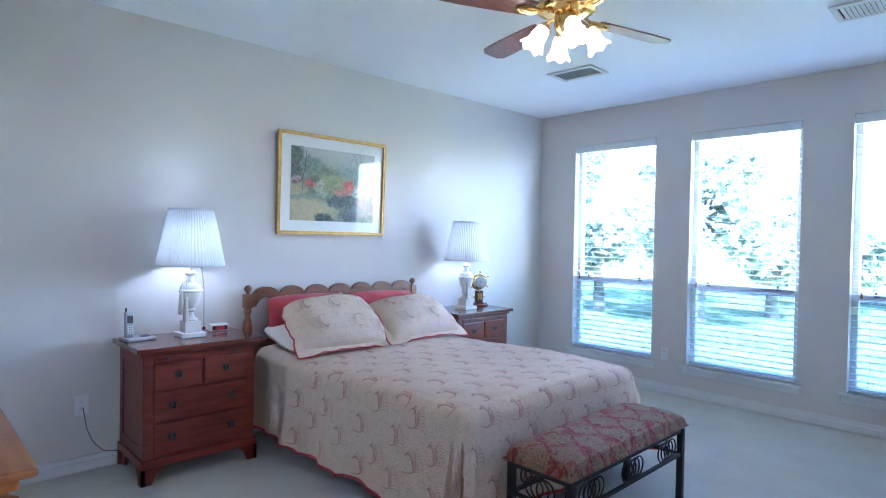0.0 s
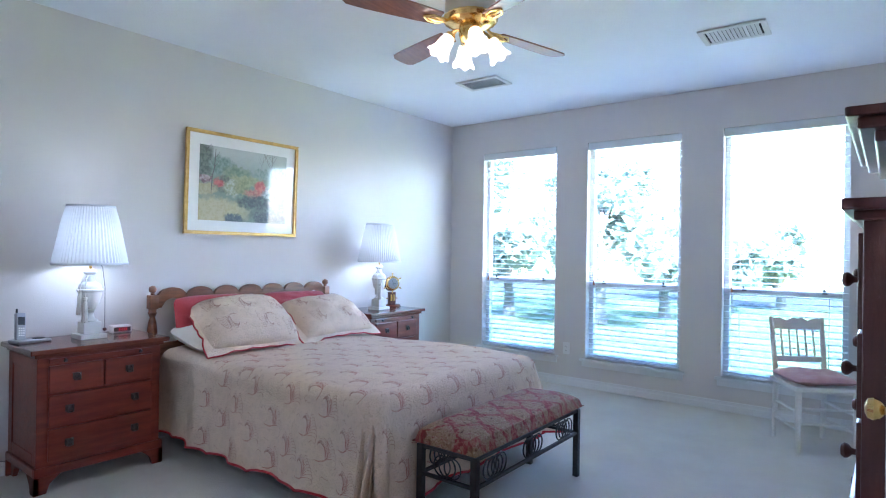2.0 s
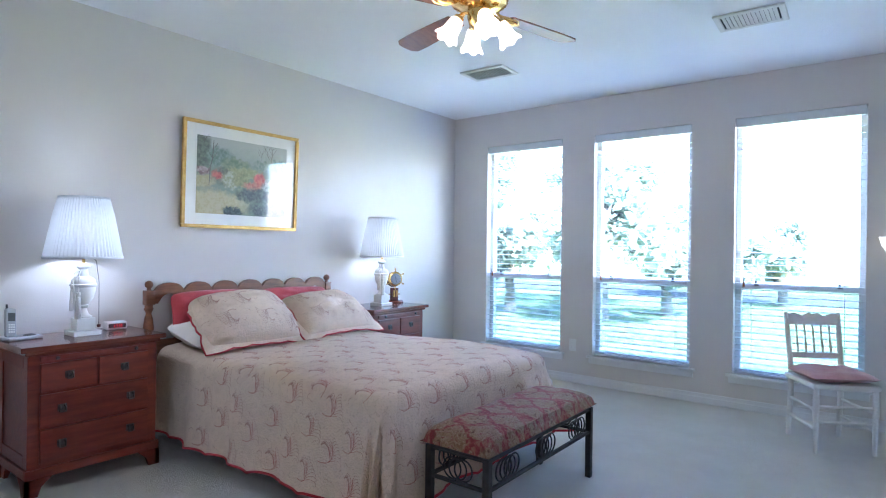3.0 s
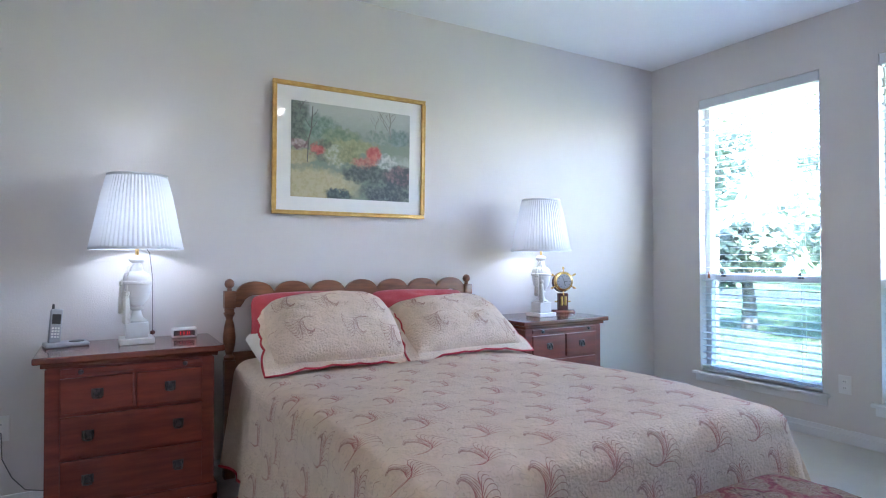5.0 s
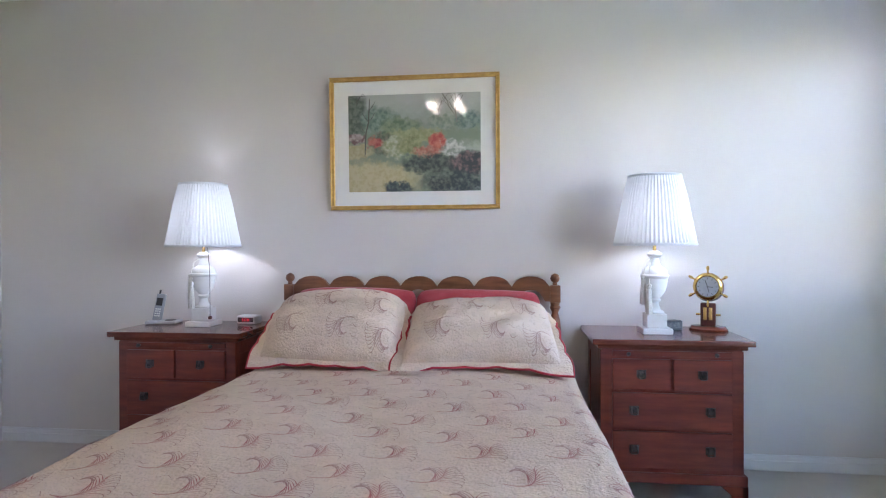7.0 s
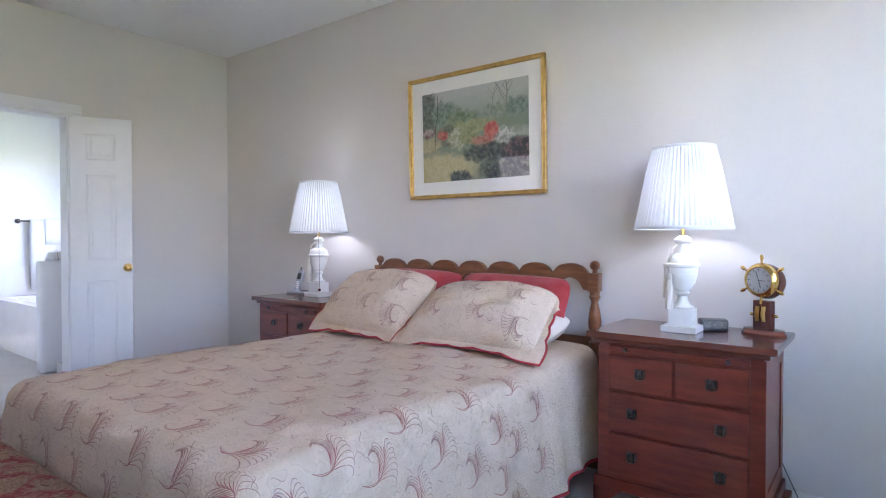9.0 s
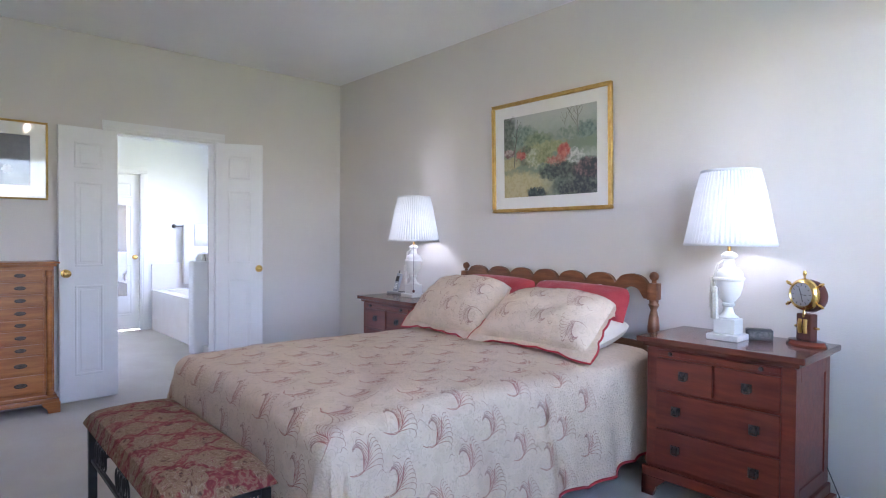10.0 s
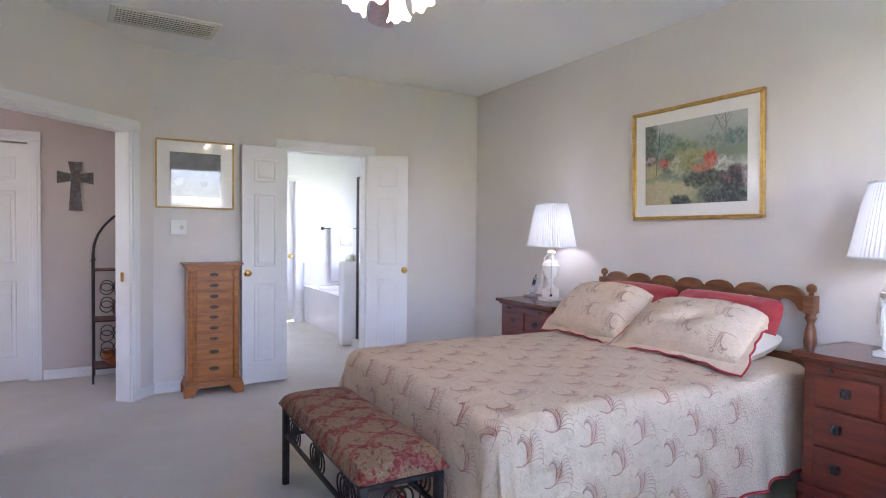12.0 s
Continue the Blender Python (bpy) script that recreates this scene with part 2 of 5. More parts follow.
def tapestry_mat():
    """Woven upholstery: zigzag maroon bands with dark outlines on a tan ground of leaves and flowers."""
    m = mat("tapestry", (0.2, 0.1, 0.06), 0.92, bump=0.5, bscale=220)
    n, l = m.node_tree.nodes, m.node_tree.links
    tc = n["Texture Coordinate"]

    def calc(op, a, c=0.0):
        k = n.new("ShaderNodeMath")
        k.operation = op
        for i, v in enumerate((a, c)):
            if isinstance(v, (int, float)):
                k.inputs[i].default_value = v
            else:
                l.new(v, k.inputs[i])
        return k.outputs[0]

    def ramp(v, stops, hard=False):
        r = n.new("ShaderNodeValToRGB")
        e = r.color_ramp.elements
        e[0].position, e[0].color = stops[0][0], (*stops[0][1], 1)
        e[1].position, e[1].color = stops[-1][0], (*stops[-1][1], 1)
        for pos, c in stops[1:-1]:
            e.new(pos).color = (*c, 1)
        if hard:
            r.color_ramp.interpolation = "CONSTANT"
        l.new(v, r.inputs[0])
        return r.outputs[0]

    sep = n.new("ShaderNodeSeparateXYZ")
    l.new(tc.outputs["Object"], sep.inputs[0])
    wob, leaf = n.new("ShaderNodeTexNoise"), n.new("ShaderNodeTexNoise")
    wob.inputs["Scale"].default_value, wob.inputs["Detail"].default_value = 16.0, 2.0
    leaf.inputs["Scale"].default_value, leaf.inputs["Detail"].default_value, leaf.inputs["Distortion"].default_value = 26.0, 3.0, 2.2
    for t in (wob, leaf):
        l.new(tc.outputs["Object"], t.inputs["Vector"])
    zig = calc("PINGPONG", calc("ADD", sep.outputs[1], 0.35), 0.125)
    sway = calc("MULTIPLY", calc("SUBTRACT", wob.outputs[0], 0.5), 0.75)

    def lattice(slope, wide):
        run = calc("ADD", calc("DIVIDE", sep.outputs[0], 0.19), calc("MULTIPLY", zig, slope))
        return ramp(calc("FRACT", calc("ADD", calc("ADD", run, sway), 20.0)), [(0.0, (0.6, 0.6, 0.6)), (0.03, (1, 1, 1)), (wide, (0.6, 0.6, 0.6)), (wide + 0.03, (0, 0, 0))], True)

    ground = ramp(leaf.outputs[0], [(0.30, (0.09, 0.036, 0.022)), (0.40, (0.21, 0.105, 0.055)), (0.46, (0.30, 0.195, 0.115)), (0.52, (0.20, 0.10, 0.05)), (0.57, (0.35, 0.255, 0.17)), (0.63, (0.20, 0.045, 0.036)), (0.72, (0.24, 0.15, 0.08))])
    red = ramp(leaf.outputs[0], [(0.35, (0.16, 0.018, 0.020)), (0.50, (0.23, 0.036, 0.034)), (0.58, (0.27, 0.14, 0.085)), (0.66, (0.25, 0.05, 0.04))])
    mask = calc("MAXIMUM", lattice(4.2, 0.24), lattice(-4.2, 0.13))
    mix = n.new("ShaderNodeMixRGB")
    l.new(mask, mix.inputs[0])
    l.new(ground, mix.inputs[1])
    l.new(red, mix.inputs[2])
    l.new(mix.outputs[0], n["Principled BSDF"].inputs["Base Color"])
    return m


M_KILIM = tapestry_mat()

# ---- building helpers ----
def link(name, bm, material, parent=None, label="", smooth=False):
    bmesh.ops.recalc_face_normals(bm, faces=bm.faces)
    me = bpy.data.meshes.new(name)
    bm.to_mesh(me)
    bm.free()
    if material:
        me.materials.append(material)
    if smooth:
        me.polygons.foreach_set("use_smooth", [True] * len(me.polygons))
        me.set_sharp_from_angle(angle=radians(38))
    ob = new(name, me)
    if parent:
        ob.parent = parent
    if label:
        ob["label"] = label
    return ob


def part(name, bm, material, parent, label="", smooth=False):
    return link(name, bm, material, parent, label, smooth)


def thing(name, m, label, category, group=""):
    e = new(name)
    e.empty_display_size = 0.1
    e.matrix_world = m
    return tagged(e, label, category, group)


def structure(name, bm, material, label="", category="", smooth=False):
    return tagged(link(name, bm, material, smooth=smooth), label, category, kind="structure")


def box(x0, x1, y0, y1, z0, z1, bevel=0.0, seg=2, bm=None):
    b = bm or bmesh.new()
    g = bmesh.ops.create_cube(b, size=1)
    vs = g["verts"]
    for v in vs:
        v.co = Vector(((x0 + x1) / 2 + v.co.x * (x1 - x0), (y0 + y1) / 2 + v.co.y * (y1 - y0), (z0 + z1) / 2 + v.co.z * (z1 - z0)))
    if bevel:
        es = {e for v in vs for e in v.link_edges}
        bmesh.ops.bevel(b, geom=list(es), offset=bevel, segments=seg, affect="EDGES", profile=0.6)
    return b


def lathe(profile, seg=24, wob=0.0, nwob=0, bm=None, cap=True):
    """Turned shape round z from (radius, z) pairs; wob and nwob pleat it."""
    b = bm or bmesh.new()
    rings = []
    for r, z in profile:
        ring = []
        for i in range(seg):
            a = 2 * math.pi * i / seg
            q = r * (1 + wob * math.cos(nwob * a))
            ring.append(b.verts.new((q * math.cos(a), q * math.sin(a), z)))
        rings.append(ring)
    for a, c in zip(rings, rings[1:]):
        for i in range(seg):
            b.faces.new((a[i], a[(i + 1) % seg], c[(i + 1) % seg], c[i]))
    if cap:
        for ring in (rings[0], rings[-1]):
            b.faces.new(ring)
    return b


def tube(points, r, seg=8, bm=None, closed=False):
    """Round rod along a line of points."""
    b = bm or bmesh.new()
    pts = [Vector(p) for p in points]
    n = len(pts)
    rings = []
    side = None
    for i, p in enumerate(pts):
        d = (pts[(i + 1) % n] - pts[i - 1]) if closed else (pts[min(i + 1, n - 1)] - pts[max(i - 1, 0)])
        d.normalize()
        if side is None:
            side = d.orthogonal().normalized()
        side = (side - d * side.dot(d)).normalized()
        up = d.cross(side)
        rr = r[i] if isinstance(r, (list, tuple)) else r
        rings.append([b.verts.new(p + rr * (math.cos(2 * math.pi * k / seg) * side + math.sin(2 * math.pi * k / seg) * up)) for k in range(seg)])
    pairs = list(zip(rings, rings[1:] + rings[:1])) if closed else list(zip(rings, rings[1:]))
    for a, c in pairs:
        for k in range(seg):
            b.faces.new((a[k], a[(k + 1) % seg], c[(k + 1) % seg], c[k]))
    if not closed:
        b.faces.new(rings[0])
        b.faces.new(rings[-1])
    return b


def slab(outline, thick, bm=None):
    """Flat outline in x and z, given thickness along y from 0 to thick."""
    b = bm or bmesh.new()
    f = [b.verts.new((x, 0, z)) for x, z in outline]
    k = [b.verts.new((x, thick, z)) for x, z in outline]
    b.faces.new(f)
    b.faces.new(list(reversed(k)))
    for i in range(len(f)):
        j = (i + 1) % len(f)
        b.faces.new((f[i], k[i], k[j], f[j]))
    return b


def moved(bm, m):
    bmesh.ops.transform(bm, matrix=m, verts=bm.verts)
    return bm


# ---- large structure ----
X0, X1, YB, YS, H = 0.225, 5.54, 4.115, -0.30, 2.73
WT = 0.14
# opening list in the window wall: y from, y to
WINS = [(2.795, 3.675), (1.588, 2.466), (0.372, 1.252)]
WZ0, WZ1 = 0.283, 2.378
b = box(-3.6, X1 + 0.01, -1.6, 4.6, -0.12, 0.0)
floor = structure("floor", b, M_CARPET, "pale beige cut-pile wall-to-wall carpet", "floor")
structure("ceiling", box(-3.6, X1 + 0.2, -1.6, 4.6, H, H + 0.12), M_CEIL, "white textured ceiling", "ceiling")
structure("wall_north", box(X0 - 0.12, X1 + 0.2, YB, YB + 0.14, 0, H), M_WALL, "greige painted bedroom wall behind the bed", "wall")
b = bmesh.new()
ys = [YS - 0.12] + [v for w in reversed(WINS) for v in w] + [YB]
for i in range(0, len(ys), 2):
    box(X1, X1 + WT, ys[i], ys[i + 1], 0, H, bm=b)
for w in WINS:
    box(X1, X1 + WT, w[0], w[1], 0, WZ0, bm=b)
    box(X1, X1 + WT, w[0], w[1], WZ1, H, bm=b)
structure("wall_east", b, M_WALL, "greige painted wall with three tall windows", "wall")
structure("wall_south", box(1.286, X1 + WT, YS - 0.14, YS, 0, H), M_WALL, "greige painted plain wall", "wall")
OY0, OY1, OZ = 2.112, 2.888, 2.03
b = box(X0 - 0.12, X0, 1.085, OY0, 0, H)
box(X0 - 0.12, X0, OY1, YB, 0, H, bm=b)
box(X0 - 0.12, X0, OY0, OY1, OZ, H, bm=b)
structure("wall_west", b, M_WALL, "greige painted wall with a double door opening", "wall")
# slanted wall with the entry door: local x runs from the west wall to the hinge side
DA = Vector((X0, 1.085, 0))
DM = Matrix.Translation(DA) @ Matrix.Rotation(radians(-45), 4, "Z")
D0, D1, DL = 0.225, 1.36, 1.50
b = box(0, D0, -0.12, 0, 0, H)
box(D1, DL, -0.12, 0, 0, H, bm=b)
box(D0, D1, -0.12, 0, 2.05, H, bm=b)
structure("wall_entry", moved(b, DM), M_WALL, "greige slanted wall with the entry doorway", "wall")
e_end = DM @ Vector((DL, 0, 0))
structure("wall_entry_return", box(e_end.x - 0.12, e_end.x, YS - 0.14, e_end.y - 0.01, 0, H), M_WALL, "greige short wall beside the entry", "wall")
# hall
HX = -0.68
b = box(HX - 0.12, HX, 0.20, 1.5, 0, H)
box(HX - 0.12, HX, -1.6, -0.58, 0, H, bm=b)
box(HX - 0.12, HX, -0.58, 0.20, 2.05, H, bm=b)
structure("wall_hall_west", b, M_HALL, "warm beige hall wall", "wall")
structure("wall_hall_north", box(HX, X0 - 0.12, 1.38, 1.5, 0, H), M_HALL, "warm beige hall wall end", "wall")
structure("wall_hall_south", box(HX - 1.2, 1.0, -1.6, -1.48, 0, H), M_HALL, "warm beige hall wall end", "wall")
# Unseen wall added to keep the sun from leaking in beside the entry.
structure("wall_hall_sun_block", box(1.0, 1.12, -1.6, YS - 0.14, 0, H), M_HALL, "warm beige hall wall", "wall")
structure("wall_hall_far", box(HX - 1.3, HX - 1.2, -1.6, 1.5, 0, H), M_HALL, "warm beige room wall beyond the hall", "wall")
# bathroom shell
BX, BY = -3.0, 4.28
b = box(BX - 0.12, BX, 1.5, 2.48, 0, H)
box(BX - 0.12, BX, 3.10, BY, 0, H, bm=b)
box(BX - 0.12, BX, 2.48, 3.10, 2.04, H, bm=b)
structure("wall_bath_west", b, M_BATH, "white painted bathroom wall", "wall")
b = box(BX, -2.45, BY, BY + 0.12, 0, H)
box(-1.05, X0 - 0.12, BY, BY + 0.12, 0, H, bm=b)
box(-2.45, -1.05, BY, BY + 0.12, 0, 1.0, bm=b)
box(-2.45, -1.05, BY, BY + 0.12, 2.2, H, bm=b)
structure("wall_bath_north", b, M_BATH, "white painted bathroom wall with a window over the tub", "wall")
structure("wall_bath_south", box(BX, X0 - 0.12, 1.5, 1.62, 0, H), M_BATH, "white painted bathroom wall", "wall")


def baseboard(m, length):
    b = box(0, length, 0, 0.012, 0, 0.085, 0.003)
    box(0, length, 0, 0.017, 0.0, 0.055, 0.004, bm=b)
    return structure("baseboard", moved(b, m), M_TRIM, "white painted moulded baseboard", "baseboard")


def line_at(x, y, deg):
    return pose(x, y, 0, 0, 0, deg)


baseboard(line_at(X1, YB, 180), X1 - X0)
baseboard(line_at(X1, YS, 90), YB - YS)
baseboard(line_at(X0, YB, -90), YB - 2.97)
baseboard(line_at(X0, 2.03, -90), 2.03 - 1.085)
baseboard(line_at(e_end.x, YS, 0), X1 - e_end.x)
baseboard(line_at(HX, 1.38, -90), 1.38 - 0.285)
baseboard(line_at(BX, 4.2, -90), 0.0 + 1.1)
b = box(0, D0 - 0.075, 0, 0.014, 0, 0.085, 0.004)
structure("baseboard", moved(b, DM), M_TRIM, "white painted moulded baseboard", "baseboard")


# ---- doors and casings ----
def casing(name, m, w, h, thick, label):
    """Door frame: jamb lining and moulded casing on the room side. Local x across, opening from 0 to w, y towards the room."""
    t = thing(name, m, label, "door frame")
    t["kind"] = "structure"
    for nm, x in (("jamb", 0.0), ("jamb", w - 0.018)):
        part(nm, box(x, x + 0.018, -thick - 0.004, 0.004, 0, h), M_TRIM, t)
    part("jamb", box(0.018, w - 0.018, -thick - 0.004, 0.004, h - 0.018, h), M_TRIM, t)
    for side in (0.0, -thick - 0.018):
        for x0, x1 in ((-0.075, 0.006), (w - 0.006, w + 0.075)):
            b = box(x0, x1, side, side + 0.018, 0, h - 0.003, 0.004)
            box(x0 + 0.022, x1 - 0.022, side - 0.003, side + 0.023, 0, h - 0.003, 0.004, bm=b)
            part("casing_side", b, M_TRIM, t)
        b = box(-0.075, w + 0.075, side, side + 0.018, h - 0.001, h + 0.075, 0.004)
        box(-0.075, w + 0.075, side - 0.003, side + 0.023, h + 0.022, h + 0.05, 0.004, bm=b)
        part("casing_head", b, M_TRIM, t)
    return t


def door_leaf(name, m, w, cols, label, knob_at):
    """Panelled leaf, local x from hinge to free edge, y its thickness, with raised panels on both faces and brass knobs."""
    t = thing(name, m, label, "door")
    t["kind"] = "structure"
    h, th = 2.02, 0.036
    part("leaf", box(0, w, 0, th, 0.012, h, 0.003), M_TRIM, t)
    st = 0.10
    pw = (w - st * (cols + 1)) / cols
    rows = [(0.20, 0.86), (1.00, 1.62), (1.72, 1.91)]
    for c in range(cols):
        x0 = st + c * (pw + st)
        for z0, z1 in rows:
            for y0, y1 in ((-0.005, 0.002), (th - 0.002, th + 0.005)):
                b = bmesh.new()
                for q in ((x0, x0 + pw, z0, z0 + 0.016), (x0, x0 + pw, z1 - 0.016, z1), (x0, x0 + 0.016, z0 + 0.016, z1 - 0.016), (x0 + pw - 0.016, x0 + pw, z0 + 0.016, z1 - 0.016)):
                    box(q[0], q[1], y0, y1, q[2], q[3], 0.003, 1, bm=b)
                box(x0 + 0.034, x0 + pw - 0.034, y0 + 0.001, y1 - 0.001, z0 + 0.034, z1 - 0.034, 0.002, 1, bm=b)
                part("panel", b, M_TRIM, t)
    for s in (-1, 1):
        b = lathe([(0.001, 0.0), (0.03, 0.0), (0.03, 0.006), (0.012, 0.010), (0.011, 0.028), (0.022, 0.036), (0.028, 0.048), (0.024, 0.060), (0.012, 0.066), (0.001, 0.067)], 18)
        moved(b, pose(knob_at, 0 if s < 0 else th, 0.95, 90 if s < 0 else -90, 0, 0))
        part("door_knob", b, M_BRASS, t, "polished brass door knob", True)
    return t


casing("door_frame_bath", pose(X0, OY1, 0, 0, 0, -90), OY1 - OY0, OZ, 0.12, "white moulded door casing of the bathroom")
casing("door_frame_entry", DM @ pose(D0, 0, 0), D1 - D0, 2.05, 0.12, "white moulded door casing of the entry")
door_leaf("door_1", pose(X0 + 0.03, OY0 + 0.012, 0, 0, 0, -86), 0.385, 1, "white panelled narrow bathroom door, folded back to the wall", 0.345)
door_leaf("door_2", pose(X0 + 0.03, OY1 - 0.012, 0, 0, 0, 63), 0.385, 1, "white panelled narrow bathroom door, standing half open", 0.355)
hinge = DM @ Vector((D1 - 0.02, 0.02, 0))
door_leaf("door_3", pose(hinge.x + 0.03, hinge.y - 0.06, 0, 0, 0, -1), 0.80, 2, "white six-panel entry door, wide open", 0.735)
part("strike_plate", moved(box(D0 + 0.016, D0 + 0.022, -0.075, -0.045, 0.91, 0.98, 0.002), DM), M_BRASS, None)
tagged(bpy.data.objects["strike_plate"], "brass strike plate on the entry door jamb", "strike plate")

# ---- windows with blinds ----
def window(i, y0, y1):
    t = thing("window_%d" % i, pose(X1, 0, 0), "tall white double-hung window, daylight behind it", "window")
    t["kind"] = "structure"
    w0, w1 = y0, y1
    f = 0.045
    zx = 1.012
    for nm, q in (("frame_side", (w0, w0 + f, WZ0, WZ1)), ("frame_side", (w1 - f, w1, WZ0, WZ1)), ("frame_head", (w0 + f, w1 - f, WZ1 - f, WZ1)), ("frame_foot", (w0 + f, w1 - f, WZ0, WZ0 + f))):
        part(nm, box(0.075, 0.13, q[0], q[1], q[2], q[3], 0.004, 1), M_TRIM, t)
    part("meeting_rail", box(0.07, 0.125, w0 + f, w1 - f, zx - 0.028, zx + 0.028, 0.004, 1), M_TRIM, t)
    for z0, z1, x in ((WZ0 + f, zx - 0.028, 0.085), (zx + 0.028, WZ1 - f, 0.105)):
        p = part("pane", box(x, x + 0.004, w0 + f, w1 - f, z0, z1), M_GLASS, t)
        p.visible_shadow = False
    part("insect_screen", box(0.118, 0.119, w0 + f, w1 - f, WZ0 + f, zx - 0.028), M_SCREEN, t, "grey insect screen")
    part("window_sill", box(-0.045, 0.07, w0 - 0.045, w1 + 0.045, WZ0 - 0.022, WZ0, 0.006), M_TRIM, t)
    part("apron", box(-0.016, 0.0, w0 - 0.03, w1 + 0.03, WZ0 - 0.075, WZ0 - 0.022, 0.004), M_TRIM, t)
    for s in (0.18, 0.82):
        y = w0 + (w1 - w0) * s
        b = box(0.05, 0.07, y - 0.018, y + 0.018, zx + 0.0, zx + 0.012, 0.003)
        box(0.045, 0.06, y - 0.006, y + 0.012, zx + 0.012, zx + 0.04, 0.003, bm=b)
        part("sash_lock", b, M_PEWTER, t)


def blind(y0, y1):
    t = thing("window_blind", pose(X1 + 0.034, (y0 + y1) / 2, 0), "white horizontal slat blind, lowered with open slats", "blind", "window blinds")
    w = y1 - y0 - 0.012
    part("valance", box(-0.034, 0.026, -w / 2, w / 2, WZ1 - 0.072, WZ1 - 0.003, 0.006), M_BLIND, t)
    me = None
    n = int((WZ1 - 0.09 - WZ0 - 0.03) / 0.05)
    for k in range(n):
        z = WZ0 + 0.045 + k * 0.05
        if me is None:
            s = part("slat", moved(box(-0.024, 0.024, -w / 2 + 0.004, w / 2 - 0.004, -0.0017, 0.0017), pose(0, 0, 0, 0, -3, 0)), M_BLIND, t)
            me = s.data
        else:
            s = new("slat", me)
            s.parent = t
        s.location = (0, 0, z)
        s.rotation_euler = (0.0, radians(random.uniform(-1.5, 1.5)), 0)
    part("bottom_rail", box(-0.025, 0.025, -w / 2 + 0.003, w / 2 - 0.003, WZ0 + 0.006, WZ0 + 0.024, 0.004), M_BLIND, t)
    for y in (-w * 0.36, w * 0.36):
        for x in (-0.026, 0.026):
            part("ladder_cord", tube([(x, y, WZ0 + 0.02), (x, y, WZ1 - 0.07)], 0.0012, 5), M_BLIND, t)
    part("pull_cord", tube([(-0.03, w * 0.42, 1.05), (-0.03, w * 0.42, WZ1 - 0.07)], 0.0015, 5), M_BLIND, t)
    part("cord_tassel", moved(lathe([(0.002, 0.05), (0.006, 0.035), (0.011, 0.0)], 10), pose(-0.03, w * 0.42, 1.0)), M_OAK, t)


for i, (a, c) in enumerate(WINS):
    window(i + 1, a, c)
    blind(a, c)

# ---- bed ----
BC = 2.875
bed = thing("bed", pose(BC, 0, 0), "queen bed with a scalloped brown maple headboard", "bed")
for s in (-0.748, 0.748):
    b = box(s - 0.028, s + 0.028, 4.02, 4.076, 0.0, 0.62, 0.004)
    box(s - 0.028, s + 0.028, 4.02, 4.076, 0.892, 0.985, 0.004, bm=b)
    c = lathe([(0.026, 0.62), (0.03, 0.635), (0.018, 0.65), (0.022, 0.665), (0.030, 0.70), (0.033, 0.74), (0.026, 0.80), (0.017, 0.835), (0.02, 0.845), (0.03, 0.865), (0.024, 0.875), (0.026, 0.892)], 18)
    moved(c, pose(s, 4.048, 0))
    me = bpy.data.meshes.new("tmp")
    c.to_mesh(me)
    b.from_mesh(me)
    c.free()
    post = part("headboard_post", b, M_MAPLE, bed, "", True)
    part("finial", moved(lathe([(0.012, 0.985), (0.014, 0.992), (0.011, 0.998), (0.022, 1.008), (0.026, 1.022), (0.022, 1.037), (0.011, 1.046), (0.001, 1.049)], 16), pose(s, 4.048, 0)), M_MAPLE, post, "", True)
top, low, NA = [], [], 7
for k in range(NA * 16 + 1):
    u = k / 16
    f = u - math.floor(u) if k < NA * 16 else 0.0
    x = -0.720 + 1.44 * k / (NA * 16)
    hump = math.sqrt(max(0.0, 1 - ((f - 0.5) / 0.46) ** 2))
    arch = math.sqrt(max(0.0, 1 - ((f - 0.5) / 0.33) ** 2))
    top.append((x, 0.976 + 0.056 * hump))
    low.append((x, 0.897 + 0.062 * arch))
b = bmesh.new()
fr = [[b.verts.new((x, y, z)) for x, z in line] for y in (4.033, 4.061) for line in (top, low)]
for i in range(len(top) - 1):
    for p, q in ((fr[0], fr[1]), (fr[2], fr[3]), (fr[0], fr[2]), (fr[1], fr[3])):
        b.faces.new((p[i], p[i + 1], q[i + 1], q[i]))
part("scalloped_rail", b, M_MAPLE, bed)
part("lower_panel", box(-0.732, 0.732, 4.036, 4.058, 0.35, 0.66, 0.004), M_MAPLE, bed)
for s in (-0.69, 0.71):
    part("side_rail", box(s - 0.012, s + 0.012, 2.05, 4.02, 0.22, 0.32, 0.004), M_MAPLE, bed)
for s in (-0.60, 0.62):
    for y in (2.2, 3.3):
        part("bed_foot", box(s - 0.025, s + 0.025, y - 0.025, y + 0.025, 0, 0.22, 0.003), M_DARKWOOD, bed)
part("slat_base", box(-0.66, 0.70, 2.05, 4.0, 0.22, 0.30), M_DARKWOOD, bed)
mt = box(2.908 - 0.73, 2.908 + 0.73, 2.03, 3.98, 0.302, 0.61, 0.05, 3)
tagged(link("mattress", mt, M_WHITEC, smooth=True), "cream mattress under the bedspread on the bed", "mattress")

SW, SY0, SY1, SD, SR, SZ = 0.782, 1.965, 3.93, 0.58, 0.085, 0.642


